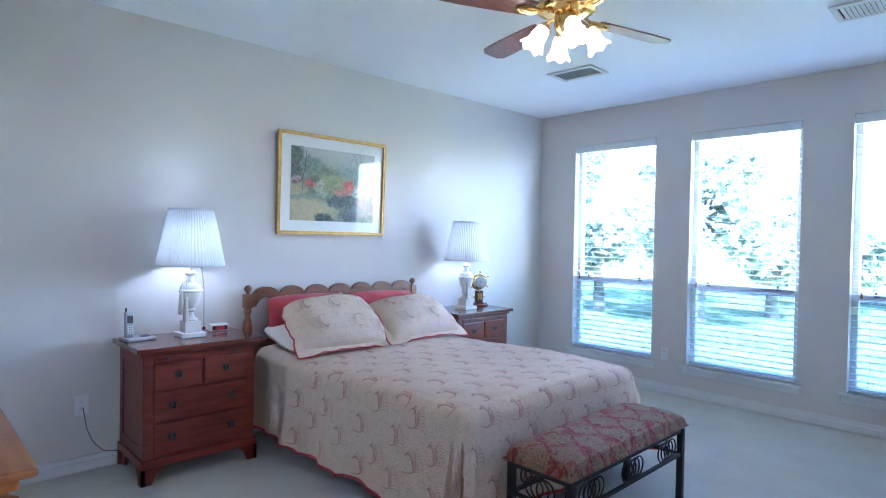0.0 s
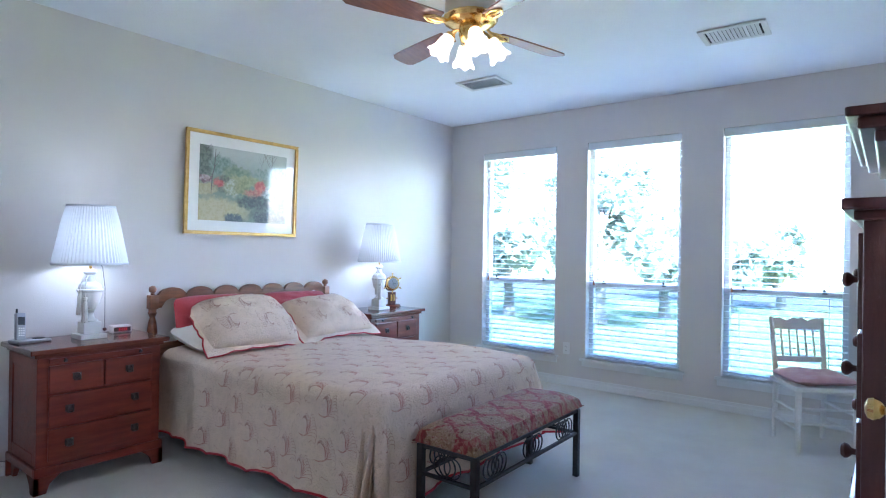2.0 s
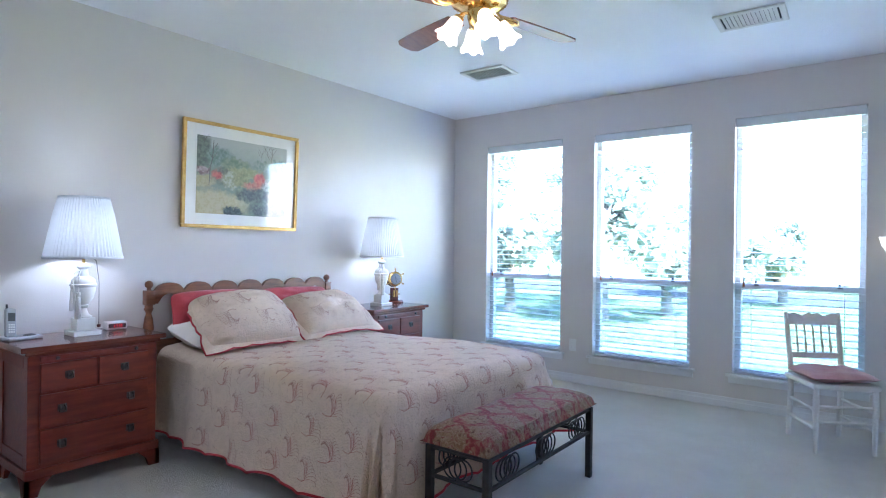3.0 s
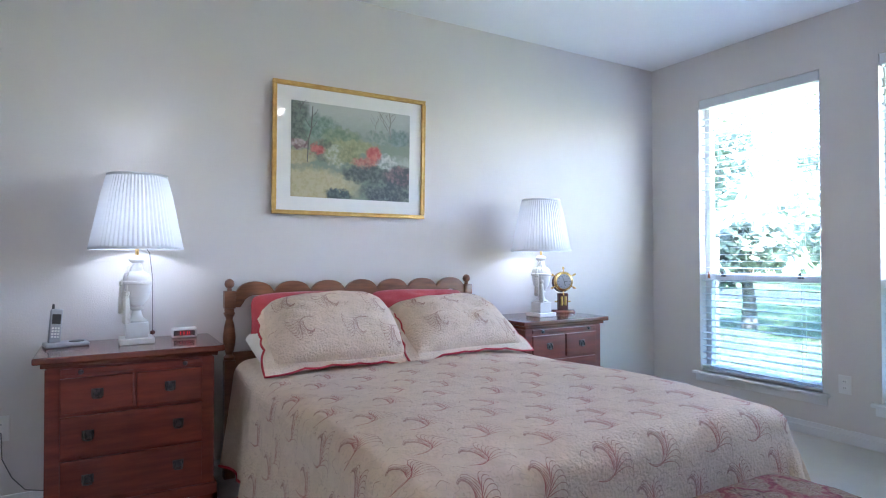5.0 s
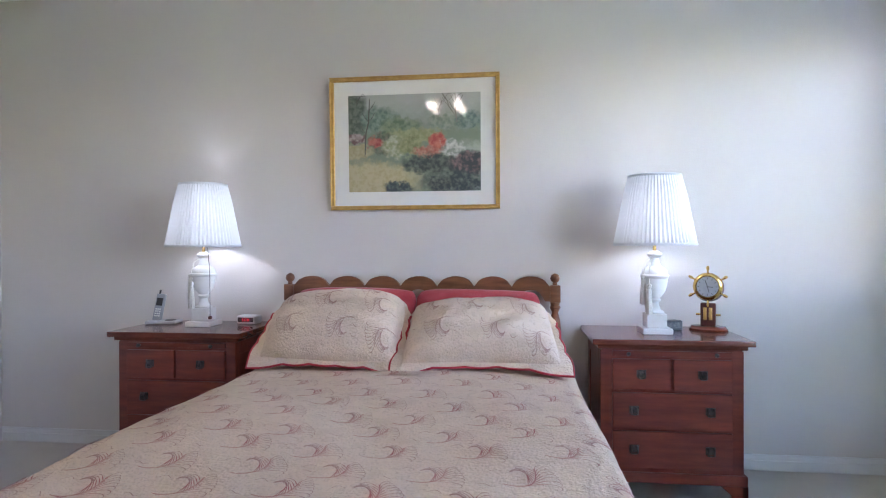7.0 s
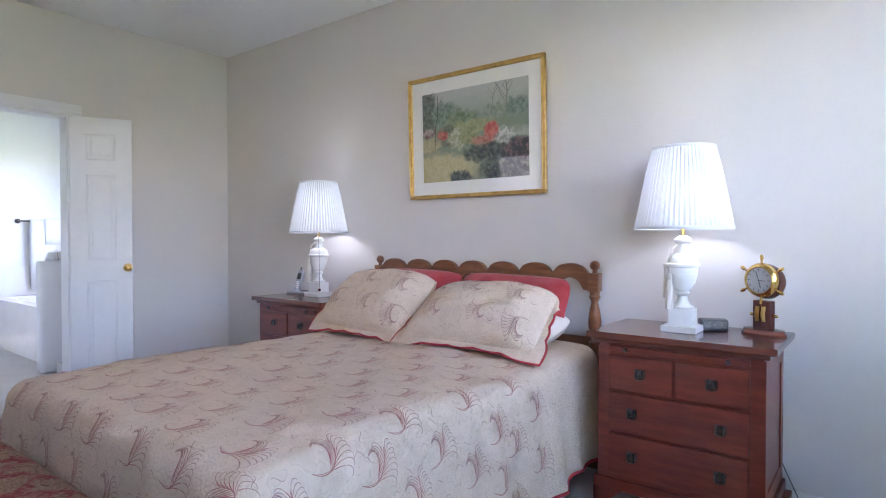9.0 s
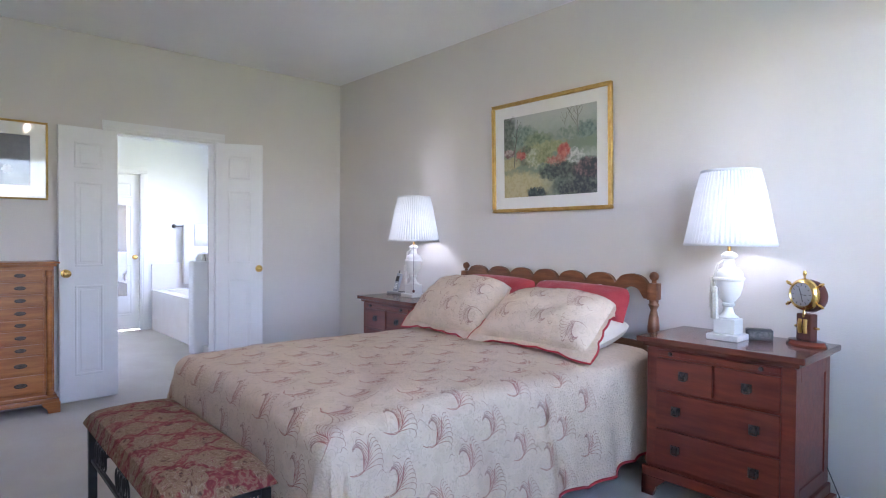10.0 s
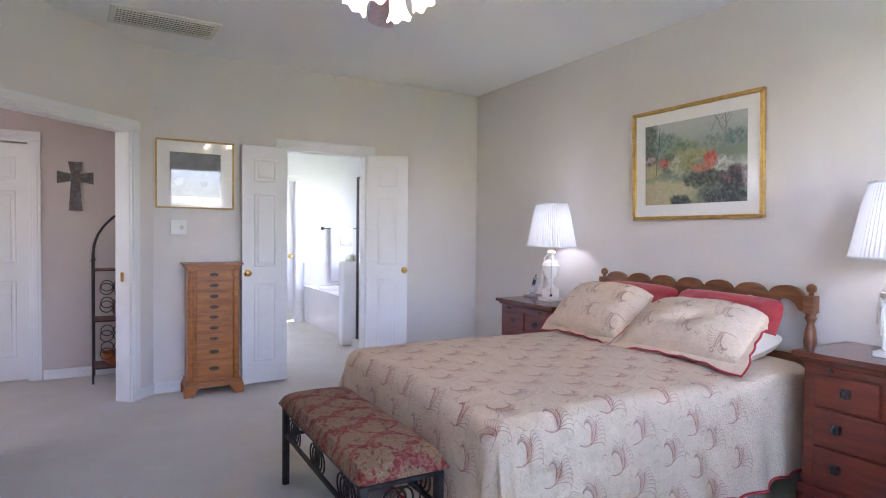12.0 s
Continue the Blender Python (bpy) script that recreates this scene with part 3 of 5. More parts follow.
def spread_at(s, t, lift=0.0):
    """Point of the bedspread from cloth coordinates: s across from the middle, t from the head end towards the foot."""
    L = SY1 - SY0
    hs = SW - SR
    a, c = max(0.0, abs(s) - hs), max(0.0, t - (L - SR))
    h = max(a, c)
    x, y = max(-hs, min(hs, s)), SY1 - min(t, L - SR)
    z = SZ + 0.012 * math.sin(x * 5.1 + 1) * math.sin(y * 4.3) + 0.004 * noise.noise((x * 9, y * 9, 0))
    z -= 0.02 * max(0.0, (abs(x) - 0.45) / 0.3) ** 2
    if h > 0:
        ang = math.atan2(c, a)
        nx, ny = math.cos(ang) * math.copysign(1, s), -math.sin(ang)
        run = (abs(t) if c <= a else abs(s)) + (0.6 * ang)
        q = h
        lim = SR * math.pi / 2
        if q < lim:
            out, down = SR * math.sin(q / SR), SR * (1 - math.cos(q / SR))
        else:
            e = (q - lim) / (SD - lim)
            corner = math.sin(2 * ang) ** 2
            out = SR + 0.04 * e + (0.022 * math.sin(run * 13 + 1.3) + 0.014 * math.sin(run * 29)) * e * (1 + 2.2 * corner) + 0.07 * corner * e
            down = SR + (q - lim) * 0.985
        x += nx * (out + lift)
        y += ny * (out + lift)
        z -= down
        if q < lim:
            z += lift * math.cos(q / SR)
    else:
        z += lift
    return Vector((x, y, z))


def grid_mesh(ss, ts, f):
    b = bmesh.new()
    g = [[b.verts.new(f(s, t)) for t in ts] for s in ss]
    for i in range(len(ss) - 1):
        for j in range(len(ts) - 1):
            b.faces.new((g[i][j], g[i + 1][j], g[i + 1][j + 1], g[i][j + 1]))
    return b


def hem(run):
    return 0.022 * abs(math.sin(run * math.pi / 0.21))


LT = SY1 - SY0 - SR + SD
HS = SW - SR + SD
n1, n2 = 150, 170


def spread_cloth(u, v):
    s, t = (u * 2 - 1) * HS, v * LT
    a, c = max(0.0, abs(s) - (SW - SR)), max(0.0, t - (SY1 - SY0 - SR))
    h = max(a, c)
    if h > SD * 0.8:
        k = 1 - (h / SD - 0.8) / 0.2 * (hem(t if a > c else s + 0.1) / SD)
        s = math.copysign((SW - SR) + a * k, s) if a > 0 else s
        t = (SY1 - SY0 - SR) + c * k if c > 0 else t
    return spread_at(s, t)


spread = thing("bedspread", pose(2.908, 0, 0), "cream quilted bedspread with rust feather embroidery and red scalloped edge", "bedspread")
part("cloth", grid_mesh([i / n1 for i in range(n1 + 1)], [j / n2 for j in range(n2 + 1)], spread_cloth), M_QUILT, spread, "", True)
edge = [spread_cloth(0, j / 240) for j in range(241)] + [spread_cloth(i / 200, 1) for i in range(1, 201)] + [spread_cloth(1, 1 - j / 240) for j in range(1, 241)]
part("red_binding", tube(edge, 0.007, 6), M_PIPE, spread, "dark red scalloped binding", True)


def ribbon(b, pts, w, place):
    """Flat strip of thread along 2D points, laid on a surface by place(x, y)."""
    prev = None
    n = len(pts)
    for i, (x, y) in enumerate(pts):
        x2, y2 = pts[min(i + 1, n - 1)]
        x1, y1 = pts[max(i - 1, 0)]
        d = Vector((x2 - x1, y2 - y1)).normalized()
        ww = w * (0.35 + 0.65 * math.sin(math.pi * (i + 0.6) / (n + 0.2)))
        l, r = b.verts.new(place(x - d.y * ww, y + d.x * ww)), b.verts.new(place(x + d.y * ww, y - d.x * ww))
        if prev:
            b.faces.new((prev[0], l, r, prev[1]))
        prev = (l, r)


def feather(size):
    """Strokes of one plume: a tail that hooks into a rising stem, fronds that leave it in pairs and curl over, and a lobed edge. A list of (points, width, main?)."""
    out = []

    def stem(u):
        a, c, d, e = Vector((-0.60, -0.36)), Vector((-0.16, -0.60)), Vector((0.16, -0.34)), Vector((0.06, 0.34))
        return (a * (1 - u) ** 3 + c * 3 * u * (1 - u) ** 2 + d * 3 * u * u * (1 - u) + e * u ** 3) * size

    out.append(([tuple(stem(k / 15)) for k in range(16)], size * 0.010, True))
    out.append(([tuple(stem(k / 12) + Vector((0.0, 0.035 * size * math.sin(math.pi * k / 7)))) for k in range(8)], size * 0.006, True))
    for i in range(8):
        u = 0.44 + 0.068 * i
        d = stem(u + 0.04) - stem(u)
        base = math.atan2(d.y, d.x)
        for side in (1, -1):
            ln = size * (0.98 - 0.062 * i) * (1.0 if side > 0 else 0.86)
            p = stem(u)
            h = base + side * radians((46 if side > 0 else 20) - 2.5 * i)
            line = [tuple(p)]
            for j in range(15):
                h += side * radians((0.4 if side > 0 else 1.6) + 0.0098 * j ** 3.1)
                p = p + Vector((math.cos(h), math.sin(h))) * ln / 15
                line.append(tuple(p))
            out.append((line[:8], size * 0.0085, True))
            out.append((line[7:], size * 0.0085, False))
    for dx, dy in ((-0.86, 0.30), (0.84, -0.35)):
        out.append(([(size * (dx + 0.05 * j), size * (dy + 0.07 * math.sin(j * 0.8 + dx))) for j in range(7)], size * 0.007, False))
    return out


def embroider(parent, spots, place_at, size, main_mat=None):
    bmain, bthin = bmesh.new(), bmesh.new()
    shape = feather(size)
    for s0, t0, ang, flip in spots:
        ca, sa = math.cos(ang), math.sin(ang)
        for pts, w, is_main in shape:
            tp = []
            for x, y in pts:
                x *= flip
                tp.append((s0 + ca * x - sa * y, t0 + sa * x + ca * y))
            ribbon(bmain if is_main else bthin, tp, w, place_at)
    part("embroidery", bmain, main_mat or M_THREAD, parent, "rust red embroidered plumes")["kind"] = "stuff"
    part("embroidery", bthin, M_THREAD2, parent, "taupe embroidered tendrils")["kind"] = "stuff"


spots = []
rs = random.Random(4)
row, t = 0, 0.62
while t < LT - 0.08:
    s = -HS + 0.11 + (0.112 if row % 2 else 0)
    while s < HS - 0.07:
        on_side = abs(s) > SW - SR + 0.03
        turn = math.pi if not on_side else math.copysign(math.pi / 2, s)
        spots.append((s + rs.uniform(-0.02, 0.02), t + rs.uniform(-0.02, 0.02), turn + rs.uniform(-0.2, 0.2), -1))
        s += 0.225
    t += 0.150
    row += 1
spots = [q for q in spots if not (abs(q[0]) > SW - SR + 0.05 and q[1] > SY1 - SY0 - SR + 0.05)]
embroider(spread, spots, lambda s, t: spread_at(s, t, 0.0035), 0.122)


def pillow_at(w, h, th, rnd, seed):
    """Surface of a stuffed pillow: face point from u, v in -1..1 and side +1 or -1."""
    def f(u, v, side):
        edge = (1 - abs(u) ** 3.4) * (1 - abs(v) ** 2.8)
        pinch = 1 - 0.09 * abs(u) ** 4 * max(0.0, v) ** 3 + 0.03 * math.sin(u * 2.3 + seed)
        pinch2 = 1 - 0.10 * abs(u) ** 3 * max(0.0, v) ** 4 + 0.02 * math.sin(v * 2.6 + seed * 2)
        z = side * th * max(0.0, edge) ** 0.55 + 0.022 * noise.noise((u * 2 + seed, v * 2, seed)) * edge + 0.012 * noise.noise((u * 4 + seed, v * 5, 1)) * edge + 0.003 * noise.noise((u * 13, v * 12 + seed, 2)) * edge
        return Vector((u * w * pinch2, v * h * pinch, z))
    return f


def pillow(name, m, w, h, th, material, label, flange=0.0, seed=0.0, embroidered=False, category="pillow"):
    t = thing(name, m, label, category)
    f = pillow_at(w, h, th, 0, seed)
    b = bmesh.new()
    n = 36
    for side in (1, -1):
        g = [[b.verts.new(f(-1 + 2 * i / n, -1 + 2 * j / n, side)) for j in range(n + 1)] for i in range(n + 1)]
        for i in range(n):
            for j in range(n):
                b.faces.new((g[i][j], g[i + 1][j], g[i + 1][j + 1], g[i][j + 1]))
    bmesh.ops.remove_doubles(b, verts=b.verts, dist=0.0005)
    part("pillow_body", b, material, t, "", True)
    if flange:
        rim = []
        for k in range(200):
            a = 4 * k / 200
            i, fr = int(a), a - int(a)
            u, v = [(-1 + 2 * fr, -1), (1, -1 + 2 * fr), (1 - 2 * fr, 1), (-1, 1 - 2 * fr)][i]
            rim.append((u, v))
        inner = [f(u, v, 1) for u, v in rim]
        outer = []
        for k, (u, v) in enumerate(rim):
            p = inner[k].copy()
            e = flange * (1 + 0.35 * abs(math.sin(k * math.pi / 10))) * max(0.25, min(1.0, (1 - v) / 0.6)) * (1.0 + 1.1 * max(0.0, -v) ** 3 * abs(u) ** 3)
            p.x += e * (u if abs(u) == 1 else u ** 9)
            p.y += e * (v if abs(v) == 1 else v ** 9)
            p.z += 0.02 * noise.noise((k * 0.06, seed, 3)) - 0.02 * (abs(u) * abs(v)) ** 4
            outer.append(p)
        b = bmesh.new()
        for dz in (-0.003, 0.003):
            vi = [b.verts.new(p + Vector((0, 0, dz))) for p in inner]
            vo = [b.verts.new(p + Vector((0, 0, dz))) for p in outer]
            for k in range(200):
                q = (k + 1) % 200
                b.faces.new((vi[k], vi[q], vo[q], vo[k]))
        part("flange", b, material, t, "", True)
        part("piping", tube(outer[165:] + outer[:85], 0.0055, 6), M_PIPE, t, "dark red piping", True)
    if embroidered:
        sp = [(-0.19, -0.09, math.pi + 0.1, 1), (0.06, -0.10, math.pi - 0.1, 1), (-0.04, 0.07, math.pi + 0.15, 1), (0.21, 0.05, math.pi, 1), (-0.24, 0.10, math.pi - 0.2, 1), (0.16, 0.17, math.pi + 0.1, 1), (0.25, -0.14, math.pi, 1), (-0.14, 0.19, math.pi, 1)]
        embroider(t, sp, lambda x, y: f(max(-1, min(1, x / w)), max(-1, min(1, y / h)), 1) + Vector((0, 0, 0.004)), 0.118, M_THREAD2)
    return t


pillow("white_pillow", pose(BC + 0.375, 3.785, 0.705, 14, 0, -4), 0.30, 0.21, 0.075, M_WHITEC, "cream bed pillow lying under the sham", seed=7)
pillow("white_pillow", pose(BC - 0.40, 3.77, 0.71, 12, 0, 4), 0.30, 0.21, 0.075, M_WHITEC, "cream bed pillow lying under the sham", seed=8)
pillow("red_pillow", pose(BC - 0.33, 3.905, 0.83, 70, 0, 0), 0.34, 0.15, 0.065, M_RED, "plain dark red pillow leaning on the headboard", seed=2)
pillow("red_pillow", pose(BC + 0.335, 3.905, 0.825, 70, 0, 2), 0.325, 0.15, 0.065, M_RED, "plain dark red pillow leaning on the headboard", seed=3)
pillow("pillow_sham", pose(BC - 0.335, 3.595, 0.81, 38, 0, -2), 0.325, 0.215, 0.125, M_QUILT, "cream quilted pillow sham with rust embroidery and red piping", 0.024, 1, True, "pillow sham")
pillow("pillow_sham", pose(BC + 0.365, 3.59, 0.787, 31, 0, 4), 0.345, 0.21, 0.125, M_QUILT, "cream quilted pillow sham with rust embroidery and red piping", 0.024, 5, True, "pillow sham")

# ---- bench ----
bench = thing("bench", pose(2.894, 1.735, 0), "black iron bench with a red tapestry cushion at the bed's foot", "bench")
bw, bd, bz = 0.525, 0.155, 0.395
for sx in (-1, 1):
    for sy in (-1, 1):
        part("leg", box(sx * bw - 0.016, sx * bw + 0.016, sy * bd - 0.016, sy * bd + 0.016, 0, bz, 0.003), M_IRON, bench)
for sy in (-1, 1):
    for z in (0.255, bz - 0.012):
        part("rail", box(-bw + 0.016, bw - 0.016, sy * bd - 0.008, sy * bd + 0.008, z - 0.008, z + 0.008, 0.002), M_IRON, bench)
for sx in (-1, 1):
    for z in (0.255, bz - 0.012):
        part("rail", box(sx * bw - 0.008, sx * bw + 0.008, -bd + 0.016, bd - 0.016, z - 0.008, z + 0.008, 0.002), M_IRON, bench)


def ring(m, r):
    return moved(tube([(r * math.cos(a * math.pi / 12), 0, r * math.sin(a * math.pi / 12)) for a in range(24)], 0.004, 6, closed=True), m)


for sy in (-1, 1):
    for cx in (-0.36, 0.0, 0.36):
        for d in (-0.052, -0.017, 0.017, 0.052):
            part("scroll_ring", ring(pose(cx + d, sy * bd, 0.314), 0.047), M_IRON, bench, "", True)
for sx in (-1, 1):
    for d in (-0.03, 0.0, 0.03):
        part("scroll_ring", ring(pose(sx * bw, d, 0.314, 0, 0, 90), 0.047), M_IRON, bench, "", True)
b = bmesh.new()
nu, nv = 40, 18


def cushion_pt(u, v, side):
    e = max(0.0, (1 - abs(u) ** 8) * (1 - abs(v) ** 5)) ** 0.4
    z = (0.082 if side > 0 else -0.012) * e + (0.006 * noise.noise((u * 4, v * 3, 0)) * e if side > 0 else 0)
    return Vector((u * 0.565, v * 0.185, bz + 0.016 + z))


for side in (1, -1):
    g = [[b.verts.new(cushion_pt(-1 + 2 * i / nu, -1 + 2 * j / nv, side)) for j in range(nv + 1)] for i in range(nu + 1)]
    for i in range(nu):
        for j in range(nv):
            b.faces.new((g[i][j], g[i + 1][j], g[i + 1][j + 1], g[i][j + 1]))
bmesh.ops.remove_doubles(b, verts=b.verts, dist=0.0005)
cush = part("seat_cushion", b, M_KILIM, bench, "red and tan tapestry cushion", True)

# ---- nightstands ----
def nightstand(m, label):
    """Chest with three rows of drawers; local x across, front towards -y, base at z 0, width about 0.70."""
    t = thing("nightstand", m, label, "nightstand", "nightstands beside the bed")
    w, d, h = 0.305, 0.220, 0.722
    b = box(-w, w, -d, d, 0.115, h - 0.028, 0.003)
    part("body", b, M_CHERRY, t)
    top = box(-w - 0.045, w + 0.045, -d - 0.04, d + 0.01, h - 0.026, h, 0.007, 3)
    box(-w - 0.02, w + 0.02, -d - 0.018, d, h - 0.045, h - 0.026, 0.006, bm=top)
    part("top", top, M_CHERRY_T, t, "glossy reddish top")
    b = box(-w - 0.018, w + 0.018, -d - 0.018, -d + 0.004, 0.085, 0.13, 0.006)
    for s in (-1, 1):
        box(s * (w + 0.007) - 0.011, s * (w + 0.007) + 0.011, -d, d, 0.085, 0.13, 0.006, bm=b)
    part("base_moulding", b, M_CHERRY, t)
    for sx in (-1, 1):
        for sy in (-1, 1):
            o = [(0, 0), (0.055, 0), (0.07, 0.045), (0.115, 0.085), (0, 0.085)]
            f = slab([(sx * x, z) for x, z in o], 0.022)
            moved(f, pose(-sx * (w + 0.018), (-d - 0.018) if sy < 0 else d - 0.022, 0))
            g = slab([(x, z) for x, z in o], 0.022)
            moved(g, pose(-sx * (w + 0.018) + (0.022 if sx > 0 else 0.0), (-d - 0.018) if sy < 0 else d, 0, 0, 0, 90 if sy < 0 else -90))
            me = bpy.data.meshes.new("tmp")
            g.to_mesh(me)
            f.from_mesh(me)
            g.free()
            part("bracket_foot", f, M_CHERRY, t)
    for sx in (-1, 1):
        b = bmesh.new()
        for q in ((-d + 0.0, -d + 0.06, 0.13, 0.67), (d - 0.06, d, 0.13, 0.67), (-d + 0.06, d - 0.06, 0.13, 0.19), (-d + 0.06, d - 0.06, 0.61, 0.67)):
            box(sx * w - 0.006, sx * w + 0.006, q[0], q[1], q[2], q[3], 0.002, 1, bm=b)
        part("side_frame", b, M_CHERRY, t)
    fw = w - 0.045
    part("pull_out_tray", box(-fw, fw, -d - 0.010, -d + 0.01, 0.645, 0.668, 0.003), M_CHERRY, t)
    for s in (-1, 1):
        part("tray_knob", moved(lathe([(0.005, 0), (0.006, 0.006), (0.010, 0.012), (0.008, 0.019), (0.001, 0.021)], 12), pose(s * (fw - 0.07), -d - 0.010, 0.656, 90)), M_PEWTER, t, "", True)
    rows = [(-fw, -0.006, 0.495, 0.632), (0.006, fw, 0.495, 0.632), (-fw, fw, 0.325, 0.482), (-fw, fw, 0.150, 0.312)]
    for x0, x1, z0, z1 in rows:
        dr = part("drawer", box(x0, x1, -d - 0.014, -d + 0.01, z0, z1, 0.004), M_CHERRY, t)
        for px in ([(x0 + x1) / 2] if x1 - x0 < 0.4 else [x0 + 0.095, x1 - 0.095]):
            pz = (z0 + z1) / 2 + 0.005
            b = box(px - 0.021, px + 0.021, -d - 0.018, -d - 0.013, pz - 0.017, pz + 0.017, 0.002)
            tube([(px - 0.010, -d - 0.018, pz + 0.012), (px - 0.012, -d - 0.028, pz), (px - 0.014, -d - 0.026, pz - 0.018), (px, -d - 0.026, pz - 0.020), (px + 0.014, -d - 0.026, pz - 0.018), (px + 0.012, -d - 0.028, pz), (px + 0.010, -d - 0.018, pz + 0.012)], 0.004, 6, bm=b)
            part("handle", b, M_PEWTER, dr, "dark pewter bail handle")
    return t


NSC = Matrix.Diagonal((1.035, 1, 0.762 / 0.722, 1))
nightstand(pose(1.668, 3.878, 0) @ NSC, "reddish cherry nightstand with three drawer rows, lamp and phone on top")
nightstand(pose(4.127, 3.878, 0) @ NSC, "reddish cherry nightstand with three drawer rows, lamp and clock on top")
NZ = 0.7625

# ---- table lamps ----
def table_lamp(m, label, chain, tassel_turn):
    t = thing("table_lamp", m, label, "table lamp", "bedside lamps")
    b = box(-0.072, 0.072, -0.072, 0.072, 0, 0.028, 0.005)
    box(-0.048, 0.048, -0.048, 0.048, 0.028, 0.098, 0.004, bm=b)
    part("plinth", b, M_ALAB, t)
    urn = [(0.044, 0.098), (0.046, 0.106), (0.030, 0.116), (0.022, 0.135), (0.019, 0.155), (0.028, 0.163), (0.029, 0.172), (0.022, 0.178), (0.034, 0.19), (0.050, 0.215), (0.059, 0.25), (0.063, 0.285), (0.068, 0.29), (0.069, 0.30),
           (0.062, 0.306), (0.060, 0.325), (0.050, 0.338), (0.030, 0.350), (0.023, 0.372), (0.021, 0.392), (0.034, 0.402), (0.036, 0.412), (0.024, 0.424), (0.014, 0.43)]
    part("urn", lathe([(r, z * 0.94 + 0.006) for r, z in urn], 32), M_ALAB, t, "white alabaster urn", True)
    b = lathe([(0.008, 0.40), (0.008, 0.43), (0.008, 0.44), (0.018, 0.445), (0.019, 0.485), (0.012, 0.49)], 16)
    tube([(0.0, 0.0, 0.44), (0.05, 0, 0.455), (0.06, 0, 0.55), (0.045, 0, 0.69), (0.0, 0, 0.765), (-0.045, 0, 0.69), (-0.06, 0, 0.55), (-0.05, 0, 0.455), (0, 0, 0.44)], 0.0022, 6, bm=b)
    part("socket_and_harp", b, M_BRASS, t, "brass socket with harp", True)
    part("bulb", moved(lathe([(0.012, 0.0), (0.016, 0.02), (0.022, 0.03), (0.023, 0.038), (0.017, 0.05), (0.001, 0.056)], 18), pose(0, 0, 0.472)), M_BULB, t, "lit white bulb", True)
    seg, z0, z1, r0, r1 = 240, 0.436, 0.786, 0.197, 0.126
    shade = lathe([(r0, z0 + 0.004), ((r0 * 2 + r1) / 3, z0 + 0.125), ((r0 + 2 * r1) / 3, z0 + 0.25), (r1, z1 - 0.004)], seg, 0.016, 60, cap=False)
    sh = part("shade", shade, M_SHADE, t, "white pleated fabric shade")
    for r, z in ((r0, z0), (r1, z1 - 0.012)):
        part("trim_band", lathe([(r + 0.002, z), (r + 0.004, z + 0.006), (r + 0.002, z + 0.013), (r - 0.003, z + 0.013), (r - 0.003, z), (r + 0.002, z)], 64, cap=False), M_SHADE, sh, "", True)
    b = bmesh.new()
    for a in range(3):
        an = a * 2.094
        tube([(0.0, 0, 0.765), (math.cos(an) * r1, math.sin(an) * r1, 0.788)], 0.0018, 5, bm=b)
    part("spider", b, M_BRASS, sh)
    for k, dz in ((0, 0.0), (1, -0.045)):
        a = radians(tassel_turn + 28 * k)
        c = Vector((math.cos(a), math.sin(a), 0)) * 0.066
        b = lathe([(0.001, 0.0), (0.012, -0.002), (0.013, -0.016), (0.009, -0.024), (0.011, -0.03), (0.015, -0.09), (0.017, -0.145), (0.014, -0.15)], 14, 0.06, 7)
        moved(b, pose(c.x, c.y, 0.292 + dz))
        tube([(c.x * 0.35, c.y * 0.35, 0.372), (c.x * 0.8, c.y * 0.8, 0.352), (c.x, c.y, 0.29 + dz)], 0.003, 6, bm=b)
        part("tassel", b, M_ROPE, t, "ivory silk tassel", True)
    if chain:
        b = tube([(0.02, -0.02, 0.47), (0.05, -0.045, 0.42), (0.063, -0.05, 0.3), (0.064, -0.05, 0.06)], 0.0016, 5)
        part("pull_chain", b, M_PEWTER, t)
        part("chain_ball", moved(lathe([(0.001, -0.011), (0.009, -0.007), (0.011, 0), (0.009, 0.007), (0.001, 0.011)], 12), pose(0.064, -0.05, 0.05)), M_DARKWOOD, t, "", True)
    l = new("lamp_light", bpy.data.lights.new("lamp_light", "POINT"))
    l.data.energy, l.data.color, l.data.shadow_soft_size = LAMP_W, LAMP_C, 0.03
    l.location = m @ Vector((0.0, -0.008, 0.572))
    return t


table_lamp(pose(1.685, 3.898, NZ), "white alabaster urn lamp, lit, with pleated shade on the nightstand", True, 200)
table_lamp(pose(4.10, 3.855, NZ), "white alabaster urn lamp, lit, with pleated shade on the nightstand", False, 205)

